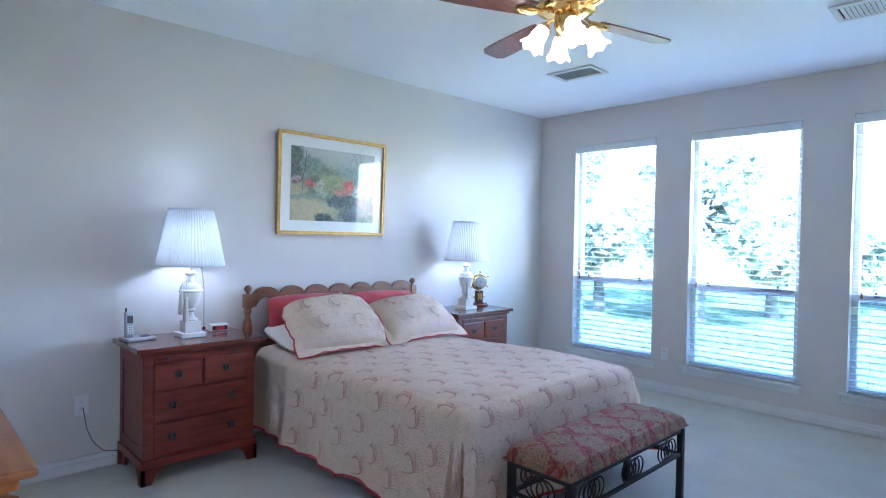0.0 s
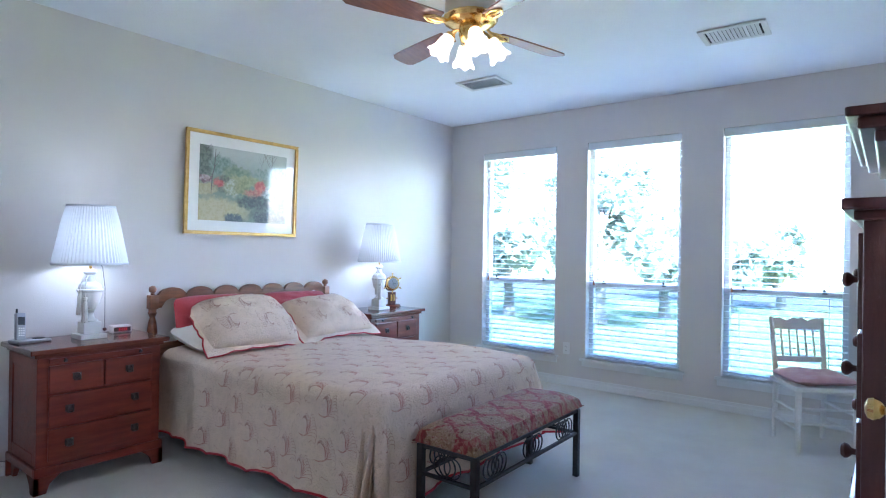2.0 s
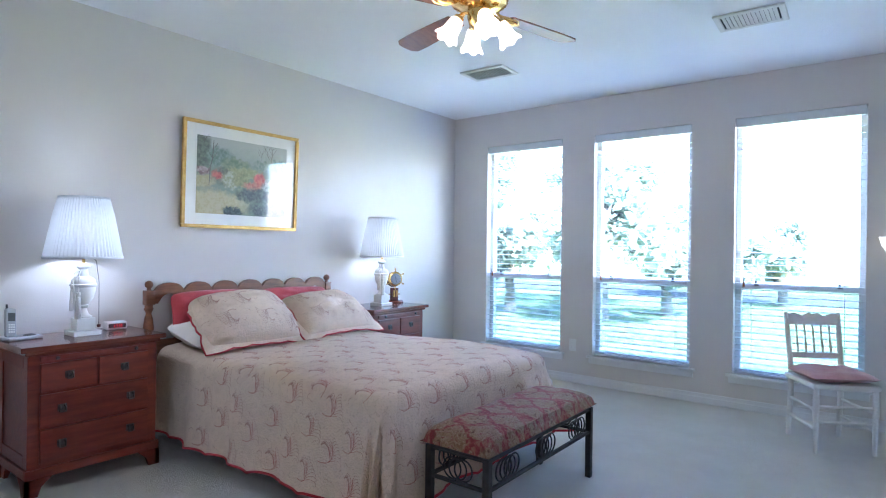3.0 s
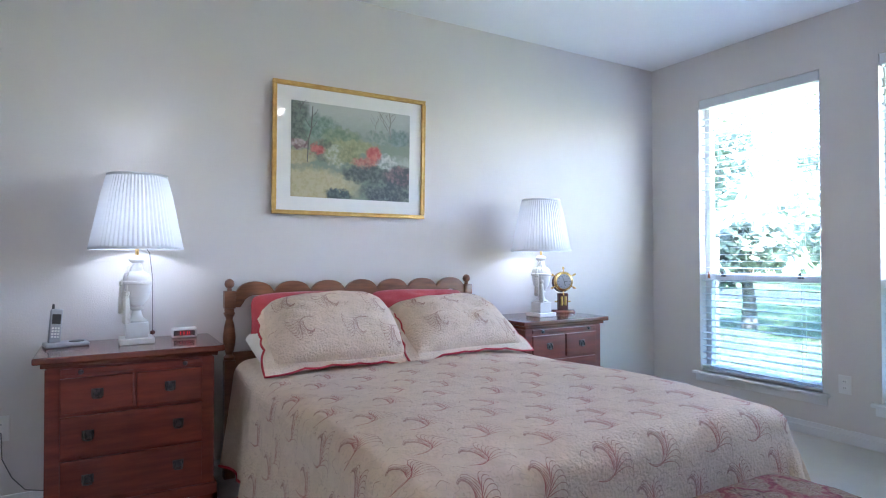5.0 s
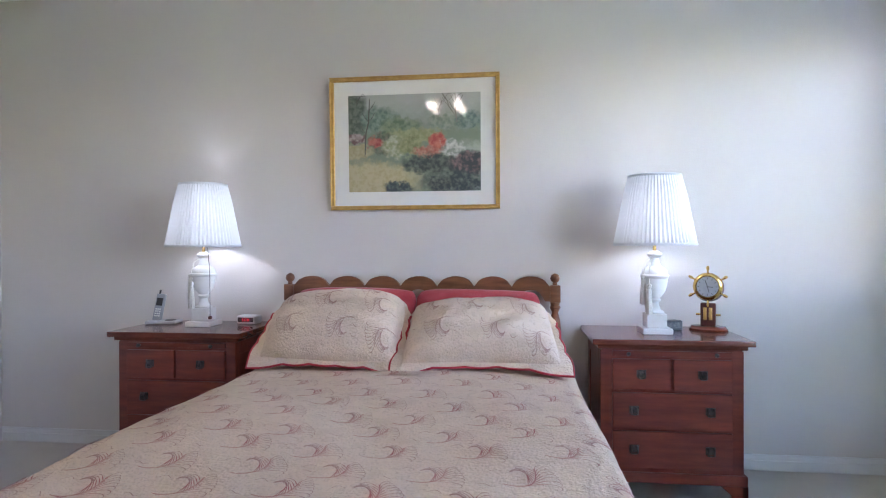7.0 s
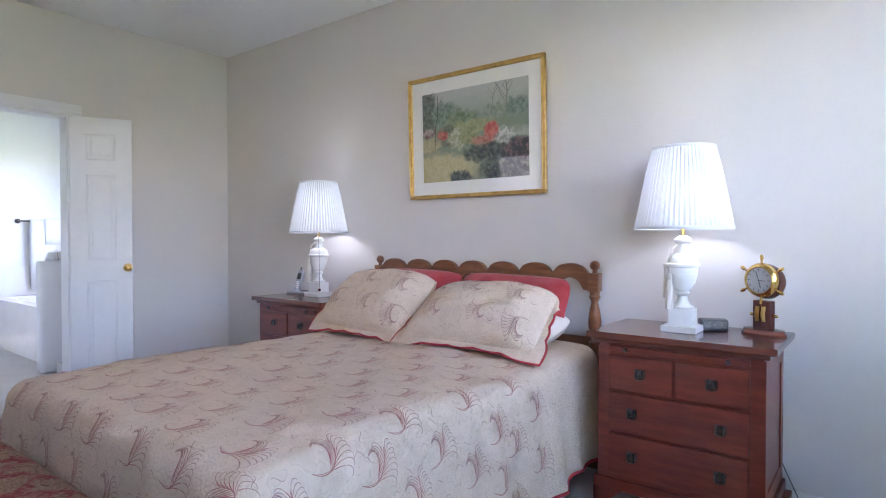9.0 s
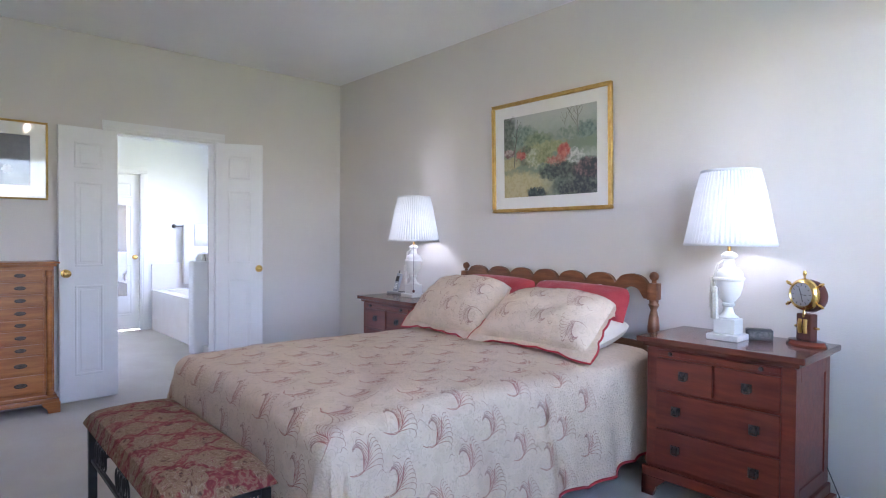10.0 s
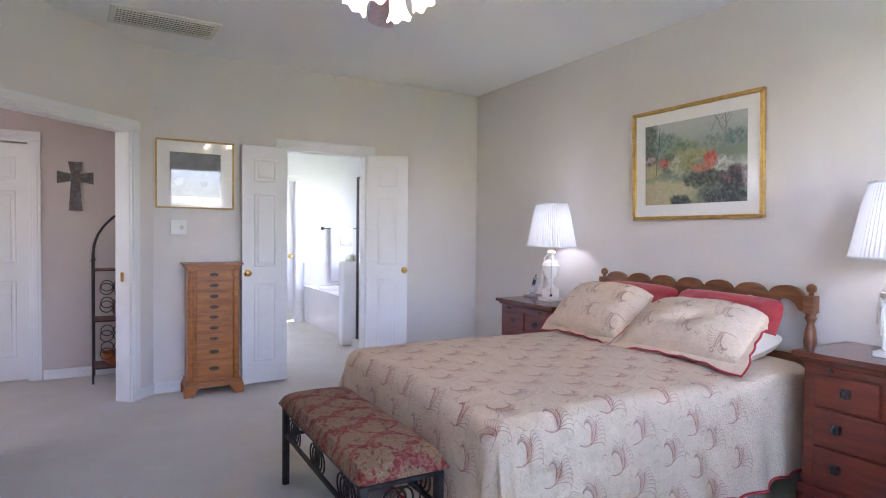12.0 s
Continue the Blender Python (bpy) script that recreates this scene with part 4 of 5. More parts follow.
# ---- pictures ----
def landscape():
    """Painted garden: pale sky, green shrubs, a sandy path and red azaleas, all by soft masks in the print's own x and z."""
    m = mat("garden_print", (0.3, 0.35, 0.25), 0.45, coat=0.9)
    n, l = m.node_tree.nodes, m.node_tree.links
    tc = n["Texture Coordinate"]
    sep = n.new("ShaderNodeSeparateXYZ")
    l.new(tc.outputs["Object"], sep.inputs[0])

    def noise_at(scale, detail=5.0):
        t = n.new("ShaderNodeTexNoise")
        t.inputs["Scale"].default_value, t.inputs["Detail"].default_value = scale, detail
        l.new(tc.outputs["Object"], t.inputs["Vector"])
        return t.outputs[0]

    def calc(op, a, c):
        k = n.new("ShaderNodeMath")
        k.operation = op
        for i, v in enumerate((a, c)):
            if isinstance(v, (int, float)):
                k.inputs[i].default_value = v
            else:
                l.new(v, k.inputs[i])
        return k.outputs[0]

    def soft(v, lo, hi):
        k = n.new("ShaderNodeMapRange")
        k.inputs["From Min"].default_value, k.inputs["From Max"].default_value = lo, hi
        l.new(v, k.inputs["Value"])
        return k.outputs[0]

    def blend(f, a, c):
        k = n.new("ShaderNodeMixRGB")
        l.new(f, k.inputs[0])
        for i, v in ((1, a), (2, c)):
            if isinstance(v, tuple):
                k.inputs[i].default_value = (*v, 1)
            else:
                l.new(v, k.inputs[i])
        return k.outputs[0]

    X, Z = sep.outputs[0], sep.outputs[2]
    rag, fine, mid = noise_at(14), noise_at(46, 9), noise_at(34, 7)
    xx = calc("ADD", X, calc("MULTIPLY", calc("SUBTRACT", rag, 0.5), 0.10))
    zz = calc("ADD", Z, calc("MULTIPLY", calc("SUBTRACT", mid, 0.5), 0.09))
    out = blend(soft(zz, 0.06, 0.24), (0.20, 0.25, 0.185), (0.44, 0.46, 0.43))
    out = blend(calc("MULTIPLY", soft(zz, 0.02, -0.03), soft(X, 0.22, 0.30)), out, (0.36, 0.39, 0.34))

    def clump(u, v, ru, rv, dark, pale, speck=0.5):
        """Brushed bush or patch, u and v from the top left of the print, with flecks of a second colour."""
        dx = calc("DIVIDE", calc("SUBTRACT", xx, (u - 0.5) * 0.756), ru * 0.756)
        dz = calc("DIVIDE", calc("SUBTRACT", zz, (0.5 - v) * 0.548), rv * 0.548)
        d = calc("ADD", calc("MULTIPLY", dx, dx), calc("MULTIPLY", dz, dz))
        tone = blend(soft(fine, speck - 0.13, speck + 0.13), dark, pale)
        return blend(soft(d, 1.35, 0.55), out, tone)

    out = clump(0.02, 0.18, 0.12, 0.26, (0.08, 0.105, 0.085), (0.17, 0.20, 0.16))
    out = clump(0.24, 0.27, 0.14, 0.15, (0.12, 0.19, 0.15), (0.25, 0.32, 0.27))
    out = clump(0.40, 0.33, 0.16, 0.09, (0.13, 0.19, 0.12), (0.24, 0.29, 0.19))
    out = clump(0.90, 0.28, 0.10, 0.10, (0.11, 0.17, 0.15), (0.22, 0.28, 0.25))
    out = clump(0.72, 0.30, 0.12, 0.08, (0.17, 0.23, 0.18), (0.28, 0.32, 0.26))
    out = clump(0.50, 0.42, 0.22, 0.07, (0.25, 0.27, 0.13), (0.34, 0.35, 0.20))
    out = clump(0.06, 0.44, 0.08, 0.045, (0.17, 0.10, 0.10), (0.42, 0.34, 0.32))
    out = clump(0.05, 0.58, 0.14, 0.09, (0.36, 0.31, 0.165), (0.44, 0.39, 0.24))
    out = clump(0.27, 0.50, 0.10, 0.12, (0.09, 0.11, 0.085), (0.20, 0.19, 0.14))
    out = clump(0.22, 0.49, 0.065, 0.06, (0.34, 0.06, 0.055), (0.52, 0.16, 0.13))
    out = clump(0.36, 0.54, 0.10, 0.11, (0.27, 0.29, 0.16), (0.47, 0.47, 0.36))
    out = clump(0.47, 0.52, 0.10, 0.11, (0.19, 0.21, 0.10), (0.33, 0.34, 0.18))
    out = clump(0.60, 0.60, 0.11, 0.055, (0.38, 0.12, 0.09), (0.50, 0.26, 0.19))
    out = clump(0.68, 0.49, 0.06, 0.09, (0.42, 0.07, 0.055), (0.58, 0.18, 0.13))
    out = clump(0.79, 0.56, 0.09, 0.09, (0.24, 0.28, 0.24), (0.58, 0.58, 0.55))
    out = clump(0.12, 0.88, 0.42, 0.19, (0.40, 0.34, 0.17), (0.48, 0.42, 0.25), 0.42)
    out = clump(0.62, 0.72, 0.22, 0.10, (0.045, 0.06, 0.055), (0.13, 0.16, 0.13), 0.55)
    out = clump(0.92, 0.72, 0.16, 0.13, (0.05, 0.055, 0.06), (0.24, 0.15, 0.15), 0.57)
    out = clump(0.82, 0.92, 0.26, 0.13, (0.04, 0.055, 0.06), (0.15, 0.18, 0.15), 0.55)
    out = clump(0.38, 0.96, 0.12, 0.07, (0.04, 0.06, 0.065), (0.12, 0.16, 0.14), 0.55)
    l.new(out, n["Principled BSDF"].inputs["Base Color"])
    return m


def magnolia():
    m = mat("blossom_print", (0.05, 0.055, 0.07), 0.4, col2=(0.10, 0.11, 0.13), scale=9, coat=0.9)
    return m


def framed(m, w, h, fw, mw, print_mat, label):
    """Frame in local x and z, facing -y, back on the wall at y 0."""
    t = thing("framed_picture", m, label, "picture")
    for nm, q in (("frame_rail", (-w, w, h - fw, h)), ("frame_rail", (-w, w, -h, -h + fw)), ("frame_stile", (-w, -w + fw, -h + fw, h - fw)), ("frame_stile", (w - fw, w, -h + fw, h - fw))):
        b = box(q[0], q[1], -0.026, -0.002, q[2], q[3], 0.006, 2)
        lip = 0.3 * fw
        if nm == "frame_rail":
            z = q[2] + fw - lip / 2 if q[2] < 0 else q[2] + lip / 2
            box(q[0] + fw - lip, q[1] - fw + lip, -0.029, -0.02, z - lip / 2, z + lip / 2, 0.002, 1, bm=b)
            z = q[2] + lip / 2 if q[2] < 0 else q[3] - lip / 2
            box(q[0], q[1], -0.031, -0.02, z - lip / 2, z + lip / 2, 0.002, 1, bm=b)
        else:
            x = q[1] - lip / 2 if q[0] < 0 else q[0] + lip / 2
            box(x - lip / 2, x + lip / 2, -0.0288, -0.02, q[2], q[3], 0.002, 1, bm=b)
            x = q[0] + lip / 2 if q[0] < 0 else q[1] - lip / 2
            box(x - lip / 2, x + lip / 2, -0.0308, -0.02, q[2], q[3], 0.002, 1, bm=b)
        part(nm, b, M_GOLD, t)
    part("mount", box(-w + fw - 0.002, w - fw + 0.002, -0.012, -0.006, -h + fw - 0.002, h - fw + 0.002), M_MAT, t, "white picture mount")
    return t, part("print", box(-w + fw + mw, w - fw - mw, -0.0145, -0.0125, -h + fw + mw * 0.95, h - fw - mw * 0.95), print_mat, t)


pic, prn = framed(pose(2.842, YB - 0.014, 1.785, 1.7), 0.485, 0.377, 0.024, 0.083, landscape(), "gilt-framed garden print with a white mount above the bed")
prn["label"] = "garden print with red azaleas and a sandy path"
for u, v0, v1, lean, wide, tone in ((0.12, 0.63, 0.04, 0.05, 0.004, M_BARK_PAINT), (0.06, 0.10, -0.0, 0.03, 0.003, M_BARK_PAINT), (0.82, 0.30, 0.0, -0.005, 0.0045, M_BARK_PALE), (0.80, 0.22, 0.0, -0.08, 0.003, M_BARK_PALE), (0.68, 0.26, 0.05, 0.03, 0.002, M_BARK_PALE)):
    b = bmesh.new()
    pts = [((u - 0.5 + lean * k / 5) * 0.756 + 0.005 * math.sin(k * 2.1 + u * 9), (0.5 - v0 - (v1 - v0) * k / 5) * 0.548) for k in range(6)]
    ribbon(b, pts, wide, lambda px, pz: Vector((px, -0.0155, pz)))
    for k, sd in ((2, -1), (3, 1), (3, -1), (4, 1)):
        x0, z0 = pts[k]
        ribbon(b, [(x0, z0), (x0 + sd * 0.018, z0 + 0.02), (x0 + sd * 0.035, min(0.27, z0 + 0.05))], wide * 0.45, lambda px, pz: Vector((px, -0.0155, pz)))
    part("painted_tree", b, tone, pic)["kind"] = "stuff"
pic2, prn2 = framed(pose(X0 + 0.001, 1.395, 1.7525, 0, 0, 90), 0.295, 0.275, 0.012, 0.092, magnolia(), "gilt-framed dark blossom print in a white mount")
b = bmesh.new()
for cx, cz, sc in ((-0.12, -0.06, 1.0), (-0.06, -0.075, 0.8), (0.06, -0.07, 0.9)):
    for p in range(6):
        a = p * math.pi / 3
        ribbon(b, [(cx + r * sc * math.cos(a), cz + r * sc * math.sin(a)) for r in (0.0, 0.012, 0.026, 0.036)], 0.013 * sc, lambda px, pz: Vector((px, -0.0152 - 0.00005 * p, pz)))
part("painted_blossom", b, mat("painted_petal", (0.20, 0.21, 0.22), 0.45, col2=(0.30, 0.31, 0.31), scale=30, coat=0.9), pic2)["kind"] = "stuff"

# ---- ceiling fan ----
FX, FY, FZ = 2.80, 1.945, 2.515
fan = thing("ceiling_fan", pose(FX, FY, 0), "four-blade wood and brass ceiling fan with four lit tulip lights", "ceiling fan")
part("canopy", lathe([(0.065, H), (0.065, H - 0.02), (0.05, H - 0.05), (0.02, H - 0.06)], 28), M_CREAM, fan, "", True)
part("motor_housing", lathe([(0.03, FZ + 0.215), (0.10, FZ + 0.20), (0.135, FZ + 0.17), (0.14, FZ + 0.08), (0.135, FZ + 0.055), (0.10, FZ + 0.04)], 40), M_CREAM, fan, "cream enamelled motor housing", True)
part("brass_ring", lathe([(0.142, FZ + 0.062), (0.15, FZ + 0.05), (0.14, FZ + 0.03), (0.10, FZ + 0.012), (0.06, FZ + 0.008)], 48, 0.02, 24), M_BRASS, fan, "fluted brass ring", True)
part("switch_housing", lathe([(0.06, FZ + 0.01), (0.062, FZ - 0.03), (0.05, FZ - 0.075), (0.03, FZ - 0.095), (0.012, FZ - 0.11)], 28), M_BRASS, fan, "", True)
for k in range(4):
    a = -14 + 87 * k
    o = [(0.20, -0.055), (0.35, -0.066), (0.58, -0.076), (0.69, -0.074), (0.725, -0.048), (0.73, 0.0), (0.725, 0.048), (0.69, 0.074), (0.58, 0.076), (0.35, 0.066), (0.20, 0.055)]
    bl = bmesh.new()
    u = [bl.verts.new((x, y, 0.004)) for x, y in o]
    d = [bl.verts.new((x, y, -0.004)) for x, y in o]
    bl.faces.new(u)
    bl.faces.new(list(reversed(d)))
    for i in range(len(o)):
        j = (i + 1) % len(o)
        bl.faces.new((u[i], d[i], d[j], u[j]))
    moved(bl, pose(0, 0, FZ + 0.012, 0, 0, a) @ pose(0, 0, 0, 11, 0, 0))
    blade = part("blade", bl, M_BLADE, fan, "brown wood blade")
    arm = tube([(0.10, 0, 0.03), (0.15, 0.0, 0.0), (0.19, 0.03, -0.012), (0.25, 0.035, -0.010), (0.29, 0.0, -0.010)], 0.008, 8)
    tube([(0.15, 0.0, 0.0), (0.19, -0.03, -0.012), (0.25, -0.035, -0.010), (0.29, 0.0, -0.010)], 0.008, 8, bm=arm)
    tube([(0.15, 0, 0), (0.22, 0, -0.012), (0.27, 0, -0.010)], [0.006, 0.016, 0.006], 8, bm=arm)
    part("blade_arm", moved(arm, pose(0, 0, FZ + 0.012, 0, 0, a)), M_BRASS, blade, "scrolled brass blade arm", True)
TULIP = [(0.020, 0.0), (0.034, 0.016), (0.040, 0.045), (0.042, 0.075), (0.050, 0.10), (0.064, 0.122)]
for k in range(4):
    a = 48 + 90 * k
    root = pose(0, 0, FZ - 0.025, 0, 0, a)
    arm = tube([(0.03, 0, 0), (0.075, 0, 0.012), (0.105, 0, -0.005), (0.115, 0, -0.03)], 0.007, 8)
    light = part("light_arm", moved(arm, root), M_BRASS, fan, "brass light arm", True)
    head = root @ pose(0.108, 0, -0.022, 0, 148, 0)
    part("fitter", moved(lathe([(0.012, -0.012), (0.026, -0.008), (0.028, 0.010), (0.022, 0.014)], 18), head), M_BRASS, light, "", True)
    tl = bmesh.new()
    rings = []
    for r, z in TULIP:
        f = (z / 0.122) ** 3
        rings.append([tl.verts.new((r * (1 + 0.05 * f * math.cos(i * 6 * 2 * math.pi / 48)) * math.cos(i * 2 * math.pi / 48), r * (1 + 0.05 * f * math.cos(i * 6 * 2 * math.pi / 48)) * math.sin(i * 2 * math.pi / 48), z + 0.007 * f * math.cos(i * 6 * 2 * math.pi / 48))) for i in range(48)])
    for p, q in zip(rings, rings[1:]):
        for i in range(48):
            tl.faces.new((p[i], p[(i + 1) % 48], q[(i + 1) % 48], q[i]))
    part("tulip_shade", moved(tl, head), M_TULIP, light, "lit frosted glass tulip shade", True)
    part("bulb", moved(lathe([(0.008, 0.02), (0.016, 0.045), (0.019, 0.06), (0.012, 0.08), (0.001, 0.086)], 14), head), M_BULB, light, "lit bulb", True)
    lp = new("fan_light", bpy.data.lights.new("fan_light", "POINT"))
    lp.data.energy, lp.data.color, lp.data.shadow_soft_size = FAN_W, FAN_C, 0.04
    lp.location = pose(FX, FY, 0) @ head @ Vector((0, 0, 0.125))

# ---- vents ----
def vent(cx, cy, lx, ly, label, angle, n, grille):
    t = thing("ceiling_vent", pose(cx, cy, H - 0.001, 0, 0, angle), label, "air vent")
    # Flat dark sheet in place of the shade inside a duct.
    part("backing", box(-lx + 0.03, lx - 0.03, -ly + 0.03, ly - 0.03, -0.006, -0.001), M_DUCT_SHADE, t)
    b = bmesh.new()
    for q in ((-lx, lx, -ly, -ly + 0.035), (-lx, lx, ly - 0.035, ly), (-lx, -lx + 0.035, -ly + 0.035, ly - 0.035), (lx - 0.035, lx, -ly + 0.035, ly - 0.035)):
        box(*q, -0.014, 0.0, 0.004, 1, bm=b)
    part("frame", b, M_VENT, t)
    me = None
    for k in range(n):
        u = -ly + 0.045 + (2 * ly - 0.09) * (k + 0.5) / n
        if me is None:
            s = part("louvre", moved(box(-lx + 0.035, lx - 0.035, *((-0.0022, 0.0022) if grille else (-0.0125, 0.0125)), -0.0012, 0.0012), pose(0, 0, 0, 24 if not grille else 12, 0, 0)), M_VENT, t)
            me = s.data
        else:
            s = new("louvre", me)
            s.parent = t
        s.location = (0, u, -0.010)
    if grille:
        for k in range(1, 9):
            x = -lx + 2 * lx * k / 9
            part("grille_bar", box(x - 0.004, x + 0.004, -ly + 0.03, ly - 0.03, -0.018, -0.012), M_VENT, t)
    return t


vent(4.29, 2.855, 0.135, 0.20, "beige metal ceiling supply vent with louvres", 2, 13, False)
vent(4.28, 0.933, 0.14, 0.195, "beige metal ceiling supply vent with louvres", 2, 13, False)
vent(0.887, 1.128, 0.185, 0.335, "beige metal return air grille on the ceiling", 3, 30, True)

# ---- jewellery chest ----
jc = thing("jewelry_chest", pose(X0 + 0.018, 1.502, 0, 0, 0, 90), "honey oak jewelry chest of nine small drawers", "chest")
# local x along the wall, front towards -y
jw, jd, jh = 0.192, 0.215, 1.045
part("body", box(-jw, jw, -jd, 0, 0.09, jh - 0.03, 0.003), M_OAK, jc)
b = box(-jw - 0.032, jw + 0.032, -jd - 0.04, 0, jh - 0.014, jh, 0.005)
box(-jw - 0.016, jw + 0.016, -jd - 0.02, 0, jh - 0.034, jh - 0.014, 0.006, bm=b)
part("top", b, M_OAK, jc)
b = box(-jw - 0.024, jw + 0.024, -jd - 0.03, 0, 0.07, 0.10, 0.008)
box(-jw - 0.012, jw + 0.012, -jd - 0.014, 0, 0.10, 0.125, 0.006, bm=b)
part("base_moulding", b, M_OAK, jc)
for sx in (-1, 1):
    for y in (-jd - 0.022, -0.03):
        o = [(0, 0), (0.07, 0), (0.078, 0.03), (0.10, 0.05), (0.11, 0.075), (0, 0.075)]
        f = slab([(sx * x, z) for x, z in o], 0.028)
        part("bracket_foot", moved(f, pose(-sx * (jw + 0.030), y - (0.012 if y < -0.1 else 0.0), 0)), M_OAK, jc)
    part("column", moved(lathe([(0.022, 0.12), (0.022, 0.15), (0.016, 0.155), (0.019, 0.17), (0.019, 0.93), (0.016, 0.945), (0.022, 0.95), (0.022, 0.985)], 18), pose(sx * (jw - 0.028), -jd - 0.002, 0)), M_OAK, jc, "", True)
heights = [0.085, 0.085, 0.085, 0.085, 0.076, 0.094, 0.076, 0.132, 0.136]
z = jh - 0.048
for hh in heights:
    dr = part("drawer", box(-jw + 0.062, jw - 0.062, -jd - 0.016, -jd + 0.01, z - hh + 0.007, z - 0.006, 0.005), M_OAK, jc)
    zc = z - hh / 2
    s = 0.033 if hh < 0.1 else 0.038
    b = moved(lathe([(s, 0), (s, 0.0025), (s * 0.6, 0.004)], 16), Matrix.Translation((0, -jd - 0.016, zc)) @ Matrix.Diagonal((1, 1, 0.42, 1)) @ pose(0, 0, 0, 90))
    tube([(-s * 0.7, -jd - 0.015, zc + 0.002), (-s * 0.6, -jd - 0.026, zc - 0.003), (0, -jd - 0.03, zc - 0.008), (s * 0.6, -jd - 0.026, zc - 0.003), (s * 0.7, -jd - 0.015, zc + 0.002)], 0.003, 6, bm=b)
    part("handle", b, M_BRONZE, dr, "antique dark bail handle", True)
    z -= hh

# ---- chair ----
seat_c = Vector((4.965, 0.552, 0))
chair = thing("side_chair", pose(seat_c.x, seat_c.y, 0, 0, 0, -59.5), "worn white painted spindle-back chair with a pink cushion", "chair")
# local: front towards -y, back at +y
sz = 0.445
part("seat", box(-0.20, 0.20, -0.22, 0.19, sz - 0.035, sz, 0.012), M_CHAIR, chair)
for s in (-1, 1):
    part("front_leg", tube([(s * 0.175, -0.195, sz - 0.02), (s * 0.178, -0.20, 0.30), (s * 0.175, -0.195, 0.14), (s * 0.175, -0.195, 0.0)], [0.018, 0.020, 0.015, 0.011], 12), M_CHAIR, chair, "", True)
    part("back_post", tube([(s * 0.165, 0.20, 0.0), (s * 0.163, 0.175, 0.25), (s * 0.163, 0.17, 0.46), (s * 0.168, 0.205, 0.66), (s * 0.172, 0.24, 0.86)], [0.014, 0.018, 0.018, 0.017, 0.014], 10), M_CHAIR, chair, "", True)
    for zz in (0.15, 0.27):
        part("stretcher", tube([(s * 0.172, -0.19, zz), (s * 0.165, 0.18, zz)], 0.009, 8), M_CHAIR, chair)
for zz, yy in ((0.20, -0.195), (0.30, -0.195), (0.20, 0.18)):
    part("stretcher", tube([(-0.17, yy, zz), (0.17, yy, zz)], 0.009, 8), M_CHAIR, chair)
o = [(-0.165, 0.80), (-0.165, 0.875), (-0.12, 0.882), (-0.07, 0.862), (-0.03, 0.885), (0.0, 0.875), (0.03, 0.885), (0.07, 0.862), (0.12, 0.882), (0.165, 0.875), (0.165, 0.80)]
part("crest_rail", moved(slab([(x, z - 0.025) for x, z in o], 0.02), pose(0, 0.222, 0)), M_CHAIR, chair)
part("back_rail", box(-0.16, 0.16, 0.18, 0.20, 0.545, 0.585, 0.005), M_CHAIR, chair)
for k in range(5):
    x = -0.108 + 0.054 * k
    part("spindle", tube([(x, 0.192, 0.58), (x, 0.203, 0.64), (x, 0.215, 0.70), (x, 0.237, 0.805)], [0.007, 0.009, 0.006, 0.008], 8), M_CHAIR, chair, "", True)
f = pillow_at(0.205, 0.20, 0.04, 0, 3.0)
b = bmesh.new()
n = 24
for side in (1, -1):
    g = []
    for i in range(n + 1):
        r = []
        for j in range(n + 1):
            u, v = -1 + 2 * i / n, -1 + 2 * j / n
            p = f(u, v, side)
            if side > 0:
                for bx, by in ((-0.4, -0.4), (0.4, -0.4), (-0.4, 0.4), (0.4, 0.4)):
                    p.z -= 0.028 * math.exp(-((u - bx) ** 2 + (v - by) ** 2) / 0.03)
            r.append(b.verts.new(p))
        g.append(r)
    for i in range(n):
        for j in range(n):
            b.faces.new((g[i][j], g[i + 1][j], g[i + 1][j + 1], g[i][j + 1]))
bmesh.ops.remove_doubles(b, verts=b.verts, dist=0.0005)
cu = tagged(link("chair_cushion", b, M_PINK, smooth=True), "dusty pink tufted cushion tied onto the white chair", "cushion")
cu.matrix_world = chair.matrix_world @ pose(0, -0.02, sz + 0.038)

# ---- tall dresser by the entry ----
ar = thing("tall_chest", pose(2.55, 0.0, 0), "dark mahogany tall chest with cornices and round knobs", "chest of drawers")
ax0, ax1, ay0, ay1 = -0.50, 0.45, YS + 0.02, 0.190
part("body", box(ax0, ax1, ay0, ay1, 0.0, 1.40, 0.004), M_DARKWOOD, ar)
part("upper_body", box(ax0 + 0.06, ax1 - 0.06, ay0, ay1 - 0.07, 1.455, 1.60, 0.004), M_DARKWOOD, ar)
for z0, z1, g in ((1.40, 1.425, 0.02), (1.425, 1.455, 0.045)):
    part("middle_cornice", box(ax0 - g, ax1 + g, ay0, ay1 + g, z0, z1, 0.006), M_DARKWOOD, ar)
for z0, z1, g in ((1.60, 1.63, -0.02), (1.63, 1.66, 0.015), (1.66, 1.685, 0.04)):
    part("top_cornice", box(ax0 - g, ax1 + g, ay0, ay1 + g, z0, z1, 0.006), M_DARKWOOD, ar)
for z0, z1 in ((0.10, 0.36), (0.37, 0.61), (0.66, 0.88), (0.89, 1.11), (1.12, 1.37)):
    dr = part("drawer", box(ax0 + 0.04, ax1 - 0.04, ay1 - 0.005, ay1 + 0.012, z0, z1, 0.004), M_DARKWOOD, ar)
    for x in (ax0 + 0.16, ax1 - 0.16):
        part("knob", moved(lathe([(0.008, 0), (0.009, 0.012), (0.019, 0.022), (0.021, 0.03), (0.015, 0.038), (0.001, 0.040)], 14), pose(x, ay1 + 0.012, (z0 + z1) / 2, -90)), M_DARKWOOD, dr, "", True)
